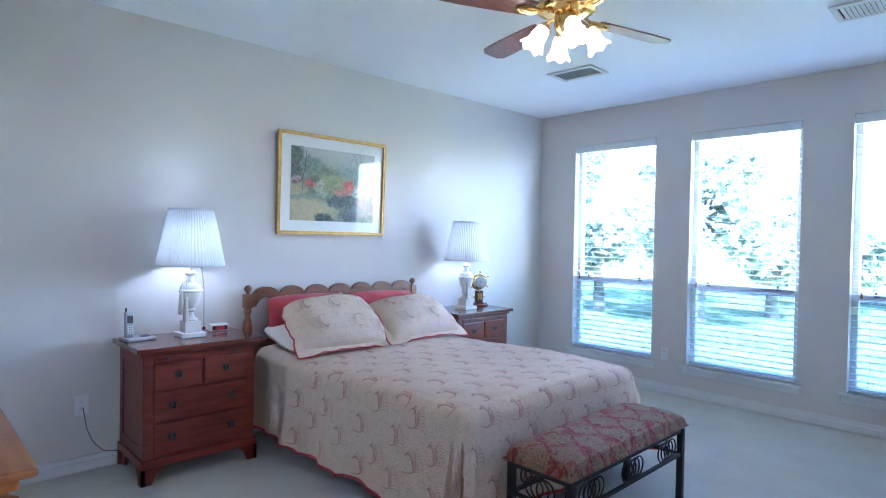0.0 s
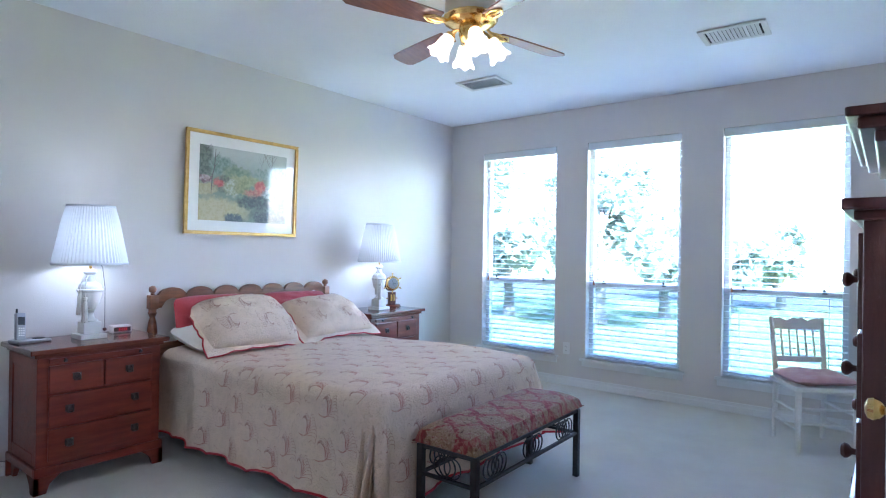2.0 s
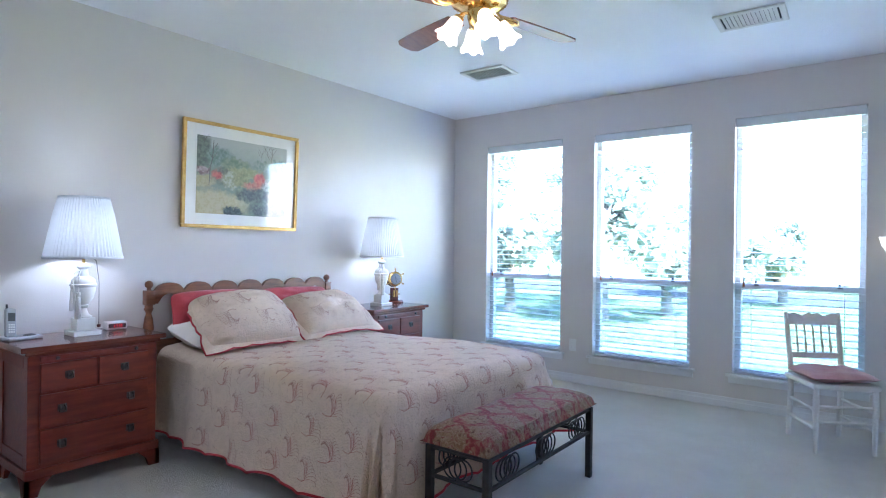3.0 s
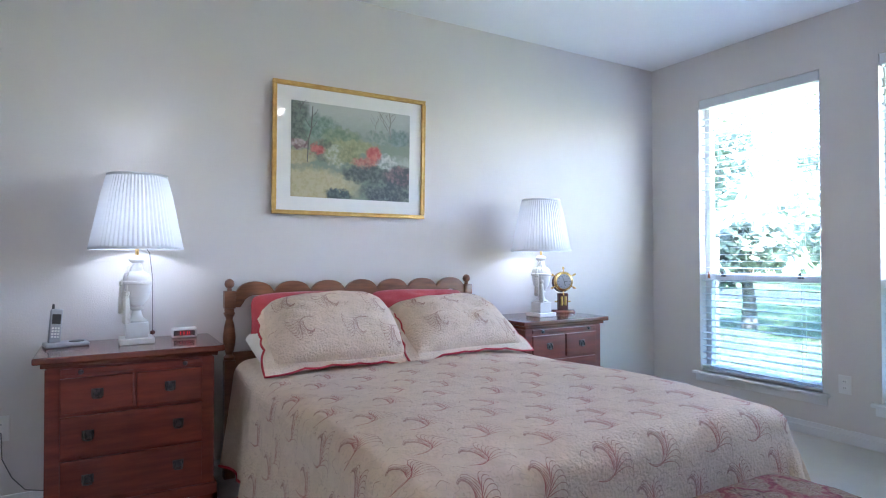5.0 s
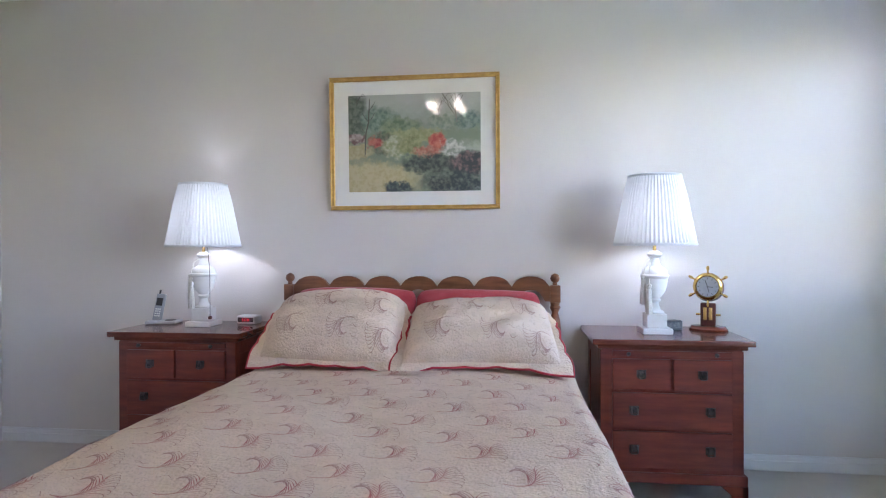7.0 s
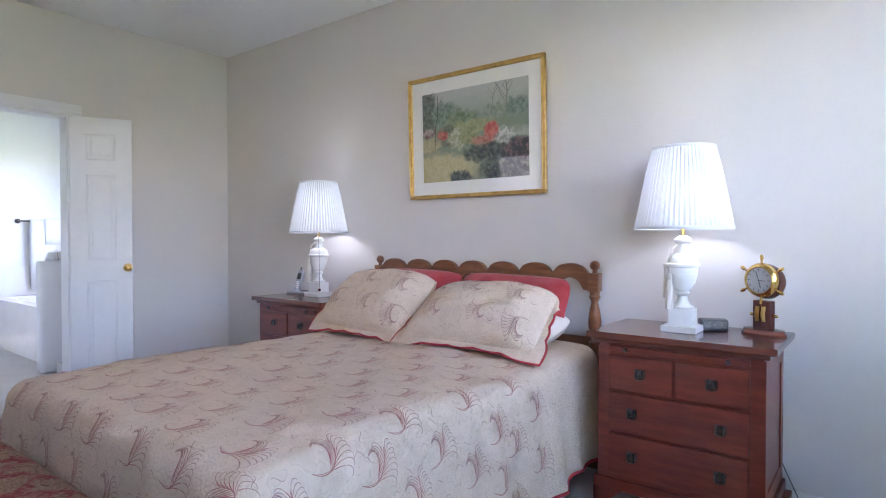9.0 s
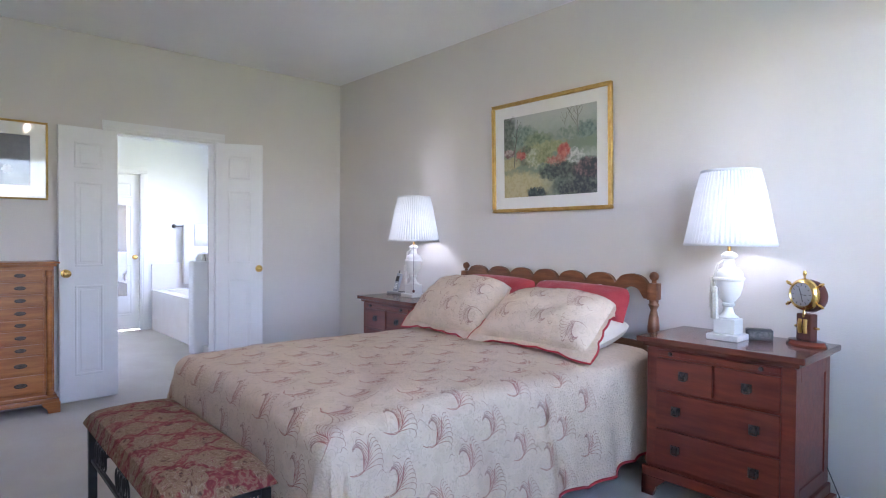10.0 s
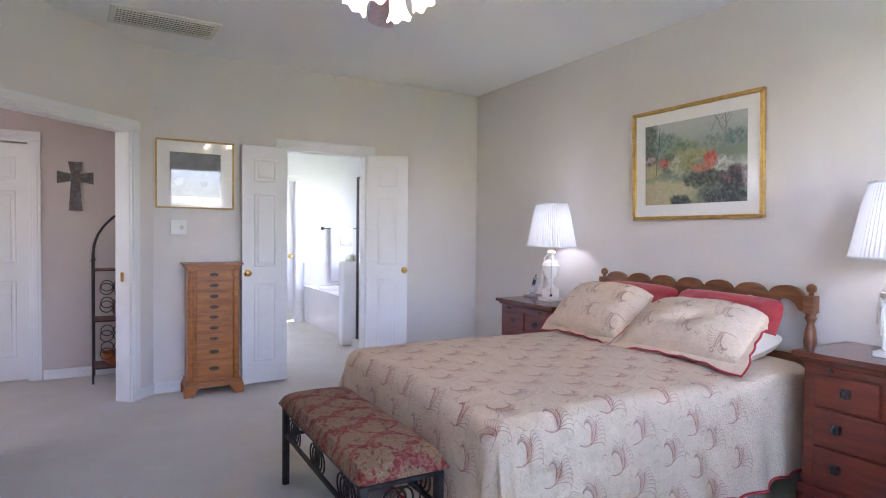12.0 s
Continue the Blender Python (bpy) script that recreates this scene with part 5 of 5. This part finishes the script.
part("pull_out_shelf", box(ax0 + 0.05, ax1 - 0.05, ay1 - 0.005, ay1 + 0.03, 0.622, 0.648, 0.01), M_OAK, ar, "pinkish pull-out shelf")

# ---- wall sconce beside the last window ----
sc = thing("wall_sconce", pose(X1, 0.20, 1.20), "dark wall sconce with a lit white glass bowl", "wall lamp")
part("backplate", moved(lathe([(0.001, 0), (0.045, 0), (0.04, 0.012), (0.001, 0.014)], 20), pose(0, 0, 0, 0, -90, 0)), M_IRON, sc, "", True)
part("arm", tube([(-0.01, 0, 0), (-0.07, 0, -0.03), (-0.12, 0, 0.0), (-0.12, 0, 0.05)], 0.008, 8), M_IRON, sc, "", True)
part("glass_bowl", moved(lathe([(0.012, 0.05), (0.05, 0.08), (0.085, 0.14), (0.10, 0.20), (0.095, 0.20), (0.045, 0.09)], 28, cap=False), pose(-0.12, 0, 0)), M_TULIP, sc, "lit white glass bowl", True)
part("candle_cup", moved(lathe([(0.02, -0.02), (0.028, 0.02), (0.024, 0.05)], 14), pose(-0.12, 0, 0)), M_IRON, sc, "", True)

# ---- bedside things ----
phone = thing("cordless_phone", pose(1.405, 3.965, NZ, 0, 0, 10), "silver cordless phone standing in its answering base", "telephone")
b = box(-0.085, 0.085, -0.06, 0.06, 0, 0.018, 0.008, 3)
part("base", b, M_GREYP, phone, "silver answering machine base")
part("handset", moved(box(-0.024, 0.024, -0.014, 0.014, 0, 0.155, 0.008, 3), pose(-0.045, 0.01, 0.014, -14, 6, 0)), M_GREYP, phone, "silver handset with a dark screen")
part("screen", moved(box(-0.017, 0.017, -0.016, -0.0135, 0.085, 0.13, 0.001), pose(-0.045, 0.01, 0.014, -14, 6, 0)), M_BLACKP, phone)
for r in range(4):
    for c in range(3):
        part("key", moved(box(-0.015 + c * 0.011, -0.007 + c * 0.011, -0.0165, -0.0135, 0.022 + r * 0.013, 0.030 + r * 0.013, 0.001), pose(-0.045, 0.01, 0.014, -14, 6, 0)), M_WHITEP, phone)
part("antenna", moved(lathe([(0.006, 0.15), (0.005, 0.178), (0.001, 0.18)], 10), pose(-0.045, 0.01, 0.014, -14, 6, 0) @ pose(-0.014, 0.004, 0)), M_BLACKP, phone)
part("dial_ring", moved(lathe([(0.001, 0), (0.03, 0), (0.03, 0.004), (0.02, 0.006), (0.001, 0.006)], 20), pose(0.04, -0.01, 0.017)), M_BLACKP, phone, "", True)
alarm = thing("alarm_clock", pose(1.902, 4.0, NZ, 0, 0, -6), "small white digital alarm clock with red digits", "clock")
part("case", box(-0.058, 0.058, -0.04, 0.04, 0, 0.048, 0.012, 3), M_WHITEP, alarm)
part("face", box(-0.048, 0.048, -0.043, -0.038, 0.012, 0.038, 0.002), M_BLACKP, alarm)
for x in (-0.018, -0.003, 0.012, 0.022):
    part("digit", box(x, x + 0.0025, -0.045, -0.0425, 0.017, 0.033), M_LED, alarm, "glowing red digit bar")
rad = thing("clock_radio", pose(4.20, 3.955, NZ, 0, 0, 25), "small dark grey desk clock on the nightstand", "clock")
part("case", box(-0.056, 0.056, -0.03, 0.03, 0, 0.05, 0.008, 3), M_BLACKP, rad)
part("face", box(-0.046, 0.046, -0.033, -0.029, 0.012, 0.04, 0.002), M_PEWTER, rad)

ship = thing("ship_wheel_clock", pose(4.392, 3.965, NZ, 0, 0, -24) @ Matrix.Diagonal((0.94, 0.94, 0.94, 1)), "brass ship's wheel clock on a mahogany stand", "clock")
b = Matrix.Diagonal((1, 0.6, 1, 1))
part("stand_base", moved(lathe([(0.098, 0), (0.10, 0.008), (0.09, 0.016), (0.088, 0.024), (0.06, 0.028)], 32), b), M_CHERRY_T, ship, "", True)
part("stand_post", box(-0.038, 0.038, -0.022, 0.022, 0.026, 0.15, 0.006), M_DARKWOOD, ship)
part("cradle", moved(lathe([(0.001, -0.022), (0.072, -0.022), (0.078, 0.0), (0.072, 0.022), (0.001, 0.022)], 32), pose(0, 0.02, 0.232, 90)), M_DARKWOOD, ship, "", True)
wheel = part("wheel_ring", moved(lathe([(0.001, -0.02), (0.066, -0.02), (0.072, -0.012), (0.076, 0.0), (0.072, 0.014), (0.066, 0.02), (0.060, 0.024), (0.056, 0.016), (0.001, 0.016)], 48), pose(0, -0.018, 0.24, 90)), M_BRASS, ship, "polished brass wheel", True)
part("dial", moved(lathe([(0.001, 0.0), (0.055, 0.0), (0.055, 0.002), (0.001, 0.002)], 40), pose(0, -0.035, 0.24, 90)), M_GREYP, ship, "silver dial")
for k in range(6):
    a = radians(30 + 60 * k)
    d = Vector((math.cos(a), 0, math.sin(a)))
    c = Vector((0, -0.018, 0.24))
    part("spoke_handle", tube([c + d * 0.07, c + d * 0.085, c + d * 0.098, c + d * 0.112], [0.004, 0.005, 0.009, 0.005], 8), M_BRASS, wheel, "", True)
for k in range(12):
    a = radians(30 * k)
    part("hour_mark", moved(box(-0.0012, 0.0012, -0.0005, 0.0005, 0.040, 0.050), pose(0, -0.0385, 0.24) @ Matrix.Rotation(a, 4, "Y")), M_BLACKP, ship)
for a, ln in ((-18, 0.04), (95, 0.028), (165, 0.035)):
    part("clock_hand", moved(box(-0.0014, 0.0014, -0.0005, 0.0005, -0.004, ln), pose(0, -0.0395, 0.24) @ Matrix.Rotation(radians(a), 4, "Y")), M_BLACKP, ship)
for s in (-0.014, 0.014):
    part("rope_coil", tube([(s, -0.024, 0.06), (s, -0.03, 0.09), (s, -0.024, 0.125)], 0.009, 8), M_GOLD, ship, "tan rope", True)
    part("cleat", tube([(s * 2.6, 0, 0.085), (s * 4.4, 0, 0.085)], 0.006, 8), M_BRASS, ship, "", True)

# ---- plates and cords ----
def plate(m, w, h, kind, label):
    t = thing("wall_plate", m, label, "wall plate")
    part("plate", box(-w, w, -0.006, 0, -h, h, 0.003), M_WHITEP, t)
    if kind == "outlet":
        for z in (-0.02, 0.02):
            part("socket", box(-0.013, 0.013, -0.009, -0.005, z - 0.012, z + 0.012, 0.003), M_WHITEP, t)
            for x in (-0.005, 0.005):
                part("slot", box(x - 0.001, x + 0.001, -0.0095, -0.0085, z - 0.004, z + 0.005), M_BLACKP, t)
    else:
        part("toggle", box(-0.030, -0.022, -0.016, -0.005, -0.008, 0.010, 0.002), M_WHITEP, t)
        part("dimmer_knob", moved(lathe([(0.017, 0), (0.016, 0.012), (0.001, 0.013)], 18), pose(0.024, -0.006, 0, 90)), M_CREAM, t, "", True)
    return t


plate(pose(X1, 2.665, 0.362, 0, 0, -90), 0.036, 0.058, "outlet", "white duplex wall outlet between the windows")
plate(pose(1.15, YB, 0.387), 0.036, 0.058, "outlet", "white wall outlet with a cord plugged in")
plate(pose(X0, 1.269, 1.326, 0, 0, 90), 0.058, 0.058, "switch", "white double switch plate with a dimmer knob")
tagged(link("power_cord", tube([(1.155, YB - 0.01, 0.37), (1.165, YB - 0.05, 0.26), (1.20, YB - 0.04, 0.17), (1.25, YB - 0.05, 0.11), (1.34, YB - 0.03, 0.08)], 0.0025, 6), M_RUBBER), "thin cord hanging from the outlet", "cord")
tagged(link("power_cord", tube([(4.40, YB - 0.03, 0.30), (4.45, YB - 0.03, 0.20), (4.50, YB - 0.05, 0.10), (4.55, YB - 0.09, 0.012), (4.50, YB - 0.13, 0.006), (4.44, YB - 0.14, 0.006)], 0.0025, 6), M_RUBBER), "thin dark cord trailing behind the nightstand", "cord")

# ---- hall ----
casing("door_frame_hall", pose(HX, 0.20, 0, 0, 0, -90), 0.78, 2.05, 0.12, "white door casing across the hall")
# Added leaf: covers the bright far room, stands in for the white entry leaf.
door_leaf("door_5", pose(HX - 0.06, 0.198, 0, 0, 0, -90), 0.775, 2, "white six-panel door added across the hall, shut", 0.70)
cross = thing("wall_cross", pose(HX + 0.001, 0.526, 1.70, 0, 0, 90), "dark mosaic wall cross", "cross")
M_MOS = ramp_mat("mosaic_chips", [(0.0, (0.05, 0.10, 0.10)), (0.4, (0.12, 0.06, 0.05)), (0.7, (0.09, 0.12, 0.13)), (1.0, (0.20, 0.15, 0.11))], 38, 0.4, "cells", bump=0.6)
o = [(-0.05, -0.235), (0.05, -0.235), (0.034, 0.02), (0.135, -0.002), (0.135, 0.105), (0.034, 0.085), (0.055, 0.19), (-0.055, 0.19), (-0.034, 0.085), (-0.135, 0.105), (-0.135, -0.002), (-0.034, 0.02)]
part("cross_body", moved(slab(o, 0.018), pose(0, -0.02, 0)), M_MOS, cross)
et = thing("etagere", pose(HX + 0.20, 0.86, 0), "black wrought iron etagere with scrolls and ornaments", "shelf")
for x in (-0.16, 0.16):
    for y in (-0.20, 0.20):
        tp = 1.02 if y < 0 else 1.5
        part("upright", tube([(x, y, 0), (x, y, tp)], 0.009, 8), M_IRON, et)
        part("upright_ball", moved(lathe([(0.001, 0), (0.014, 0.008), (0.016, 0.018), (0.012, 0.03), (0.001, 0.036)], 10), pose(x, y, tp)), M_IRON, et, "", True)
for zz in (0.12, 0.52, 0.95):
    part("shelf", box(-0.16, 0.16, -0.20, 0.20, zz, zz + 0.012, 0.003), M_DARKWOOD, et)
for x in (-0.16, 0.16):
    part("arch", tube([(x, -0.20, 1.02)] + [(x, 0.0 - 0.2 * math.cos(a * math.pi / 10), 1.1 + 0.42 * math.sin(a * math.pi / 16)) for a in range(0, 9)], 0.008, 8), M_IRON, et)
    for zz in (0.25, 0.4, 0.65, 0.8):
        for yy in (-0.1, 0.0, 0.1):
            part("scroll_ring", moved(ring(pose(0, 0, 0, 0, 0, 90), 0.048), pose(x, yy, zz)), M_IRON, et)
vase = thing("vase", pose(HX + 0.20, 0.86, 0.532), "small dark ceramic urn on the etagere shelf", "vase")
part("vase_body", lathe([(0.03, 0), (0.06, 0.05), (0.07, 0.1), (0.04, 0.16), (0.03, 0.19), (0.045, 0.21)], 18), M_DARKWOOD, vase, "", True)
bowl = thing("basket", pose(HX + 0.20, 0.84, 0.132), "rust orange woven basket on the lowest shelf", "basket")
part("basket_body", lathe([(0.07, 0), (0.11, 0.04), (0.12, 0.1), (0.115, 0.1), (0.10, 0.04), (0.06, 0.01)], 20), mat("rust_weave", (0.42, 0.12, 0.03), 0.7, col2=(0.25, 0.06, 0.02), scale=30, bump=0.6), bowl, "", True)

# ---- bathroom ----
bl = door_leaf("door_4", pose(BX - 0.04, 2.48, 0, 0, 0, 90), 0.62, 1, "white bathroom closet door with a mirror panel", 0.55)
part("door_mirror", moved(box(0.16, 0.46, -0.012, -0.006, 0.45, 1.62, 0.002), pose(0, 0, 0)), M_MIRROR, bl, "tall mirror panel")
casing("door_frame_closet", pose(BX, 3.10, 0, 0, 0, -90), 0.62, 2.04, 0.10, "white closet door casing")
tub = thing("bathtub", pose(0, 0, 0), "white tub in a low tiled surround", "bathtub")
tx0, tx1, ty0, ty1 = BX + 0.012, -1.05, 3.22, BY - 0.012
b = bmesh.new()
for q in ((tx0, tx1, ty0, ty0 + 0.12), (tx0, tx1, ty1 - 0.12, ty1), (tx0, tx0 + 0.18, ty0 + 0.12, ty1 - 0.12), (tx1 - 0.18, tx1, ty0 + 0.12, ty1 - 0.12)):
    box(*q, 0, 0.52, 0.006, bm=b)
part("surround", b, M_TILE, tub)
part("basin", box(tx0 + 0.18, tx1 - 0.18, ty0 + 0.12, ty1 - 0.12, 0, 0.16, 0.01), M_TUB, tub)
part("splash", box(tx0 - 0.006, tx0 + 0.012, ty0, ty1, 0.522, 0.86, 0.003), M_TILE, tub)
fa = thing("tub_faucet", pose(-1.25, 3.30, 0.521), "chrome tub faucet on the tub rim", "faucet")
part("spout", tube([(0, 0, 0), (0, 0, 0.10), (0.0, 0.06, 0.17), (0.0, 0.14, 0.15)], 0.02, 12), M_CHROME, fa, "", True)
b = box(-1.04, -0.90, 3.06, BY - 0.01, 0.0, 0.97, 0.035, 4)
structure("half_wall", b, M_BATH, "white rounded half wall between tub and shower", "half wall", True)
ve = thing("shower_head_trim", pose(-0.97, 3.20, 0.971), "round chrome shower control on the half wall", "shower fitting")
part("dome", lathe([(0.08, 0), (0.085, 0.02), (0.06, 0.07), (0.001, 0.09)], 24), M_CHROME, ve, "", True)
sh = thing("shower_screen", pose(-0.80, 3.18, 0), "dark-framed glass shower screen", "shower screen")
for q in ((0, 0.025, 0.1, 1.92), (0.70, 0.725, 0.1, 1.92)):
    part("screen_post", box(q[0], q[1], 0, 0.025, q[2], q[3], 0.003), M_PEWTER, sh)
part("screen_rail", box(0.025, 0.70, 0, 0.025, 1.895, 1.92, 0.003), M_PEWTER, sh)
part("screen_curb", box(-0.05, 0.80, -0.03, 0.06, 0, 0.10, 0.006), M_TILE, sh)
part("pane", box(0.025, 0.70, 0.010, 0.015, 0.1, 1.895), M_GLASS, sh).visible_shadow = False
tw = thing("towel_rail", pose(BX + 0.002, 3.50, 1.36, 0, 0, 90), "dark towel rail on the bathroom wall", "towel rail")
part("rod", tube([(0.0, -0.06, 0), (0.62, -0.06, 0)], 0.008, 8), M_PEWTER, tw)
for x in (0.0, 0.62):
    part("bracket", moved(lathe([(0.028, 0), (0.028, 0.008), (0.012, 0.02), (0.010, 0.06)], 14), pose(x, 0, 0, 90)), M_PEWTER, tw, "", True)


def towel(m, w, drop, label):
    pts = [(-0.011, -drop), (-0.014, -drop * 0.5), (-0.012, 0.0), (0.0, 0.012), (0.012, 0.0), (0.014, -drop * 0.4), (0.012, -drop * 0.85)]
    b = bmesh.new()
    cols = []
    for i in range(11):
        x = w * i / 10
        cols.append([b.verts.new((x, y + 0.004 * math.sin(i * 1.1 + k), z)) for k, (y, z) in enumerate(pts)])
    for a, c in zip(cols, cols[1:]):
        for k in range(len(pts) - 1):
            b.faces.new((a[k], c[k], c[k + 1], a[k + 1]))
    ob = link("towel", b, M_TOWEL, smooth=True)
    md = ob.modifiers.new("thick", "SOLIDIFY")
    md.thickness = 0.012
    ob.matrix_world = m
    return tagged(ob, label, "towel")


towel(tw.matrix_world @ pose(0.10, -0.06, 0), 0.34, 0.78, "white bath towel hanging on the rail")
towel(tw.matrix_world @ pose(0.24, -0.075, 0.012), 0.2, 0.28, "white hand towel hanging over the bath towel")
bw_ = thing("window_4", pose(-1.75, BY, 0), "white bathroom window over the tub", "window")
bw_["kind"] = "structure"
for q in ((-0.70, -0.65, 1.0, 2.2), (0.65, 0.70, 1.0, 2.2), (-0.65, 0.65, 1.0, 1.05), (-0.65, 0.65, 2.15, 2.2), (-0.02, 0.02, 1.05, 2.15)):
    part("window_frame", box(q[0], q[1], 0.03, 0.09, q[2], q[3], 0.004, 1), M_TRIM, bw_)
for x0, x1 in ((-0.65, -0.02), (0.02, 0.65)):
    part("pane", box(x0, x1, 0.055, 0.06, 1.05, 2.15), M_GLASS, bw_).visible_shadow = False

# ---- outdoors ----
structure("ground", box(-60, 120, -90, 90, -0.35, -0.25), M_GRASS, "sunlit lawn outside the windows", "lawn")
structure("road", box(20, 25, -80, 80, -0.249, -0.23), M_ROAD, "grey street beyond the lawn", "road")


def tree(x, y, h, seed):
    rr = random.Random(seed)
    t = thing("tree", pose(x, y, -0.26), "broad leafy green tree on the lawn", "tree")
    b = tube([(0, 0, 0), (0.06, 0.03, h * 0.25), (-0.03, 0.05, h * 0.5), (0.05, 0, h * 0.75)], [0.16, 0.12, 0.09, 0.04], 10)
    ends = []
    for k in range(9):
        a, z = rr.uniform(0, 6.28), h * rr.uniform(0.3, 0.65)
        e = Vector((math.cos(a) * h * rr.uniform(0.18, 0.34), math.sin(a) * h * rr.uniform(0.18, 0.34), z + h * rr.uniform(0.1, 0.3)))
        tube([(0.02, 0.02, z), e * 0.5 + Vector((0, 0, z * 0.5 + 0.1)), e], [0.05, 0.035, 0.012], 6, bm=b)
        ends.append(e)
    part("trunk", b, M_BARK, t, "", True)
    vs, fs = [], []
    for k in range(1900):
        c = rr.choice(ends) + Vector((rr.gauss(0, 1), rr.gauss(0, 1), rr.gauss(0, 0.8))) * h * 0.085
        d1 = Vector((rr.uniform(-1, 1), rr.uniform(-1, 1), rr.uniform(-1, 1))).normalized() * rr.uniform(0.09, 0.19)
        d2 = d1.orthogonal().normalized() * 0.085
        i = len(vs)
        vs += [c - d1, c + d2, c + d1, c - d2]
        fs.append((i, i + 1, i + 2, i + 3))
    me = bpy.data.meshes.new("crown")
    me.from_pydata([tuple(v) for v in vs], [], fs)
    me.materials.append(M_LEAF)
    o = new("crown", me)
    o.parent = t
    o["kind"] = "stuff"


for k, (x, y, h) in enumerate(((10.5, 8.2, 4.6), (12.5, 5.2, 3.3), (15.5, 6.8, 4.2), (17.5, 3.6, 2.0), (29.0, 12.0, 5.0), (33.0, 4.5, 3.4), (10.8, 11.0, 5.0), (21.0, 5.5, 3.0), (27.0, 7.5, 3.8), (12.6, 7.6, 2.2), (14.5, 4.4, 1.8), (19.5, 2.6, 2.0), (26.5, -4.0, 3.5))):
    tree(x, y, h, k)


def fence(x, y0, y1):
    t = thing("fence", pose(x, 0, -0.25), "weathered wooden board fence along the lawn", "fence")
    me = None
    y = y0
    while y < y1:
        if me is None:
            s = part("board", box(-0.01, 0.01, -0.065, 0.065, 0, 1.7, 0.004, 1), M_FENCE, t)
            me = s.data
        else:
            s = new("board", me)
            s.parent = t
        s.location = (random.uniform(-0.004, 0.004), y, 0)
        y += 0.14
    for z in (0.35, 1.3):
        part("fence_rail", box(0.012, 0.05, y0, y1, z, z + 0.09), M_FENCE, t)


fence(9.6, 6.3, 14.0)
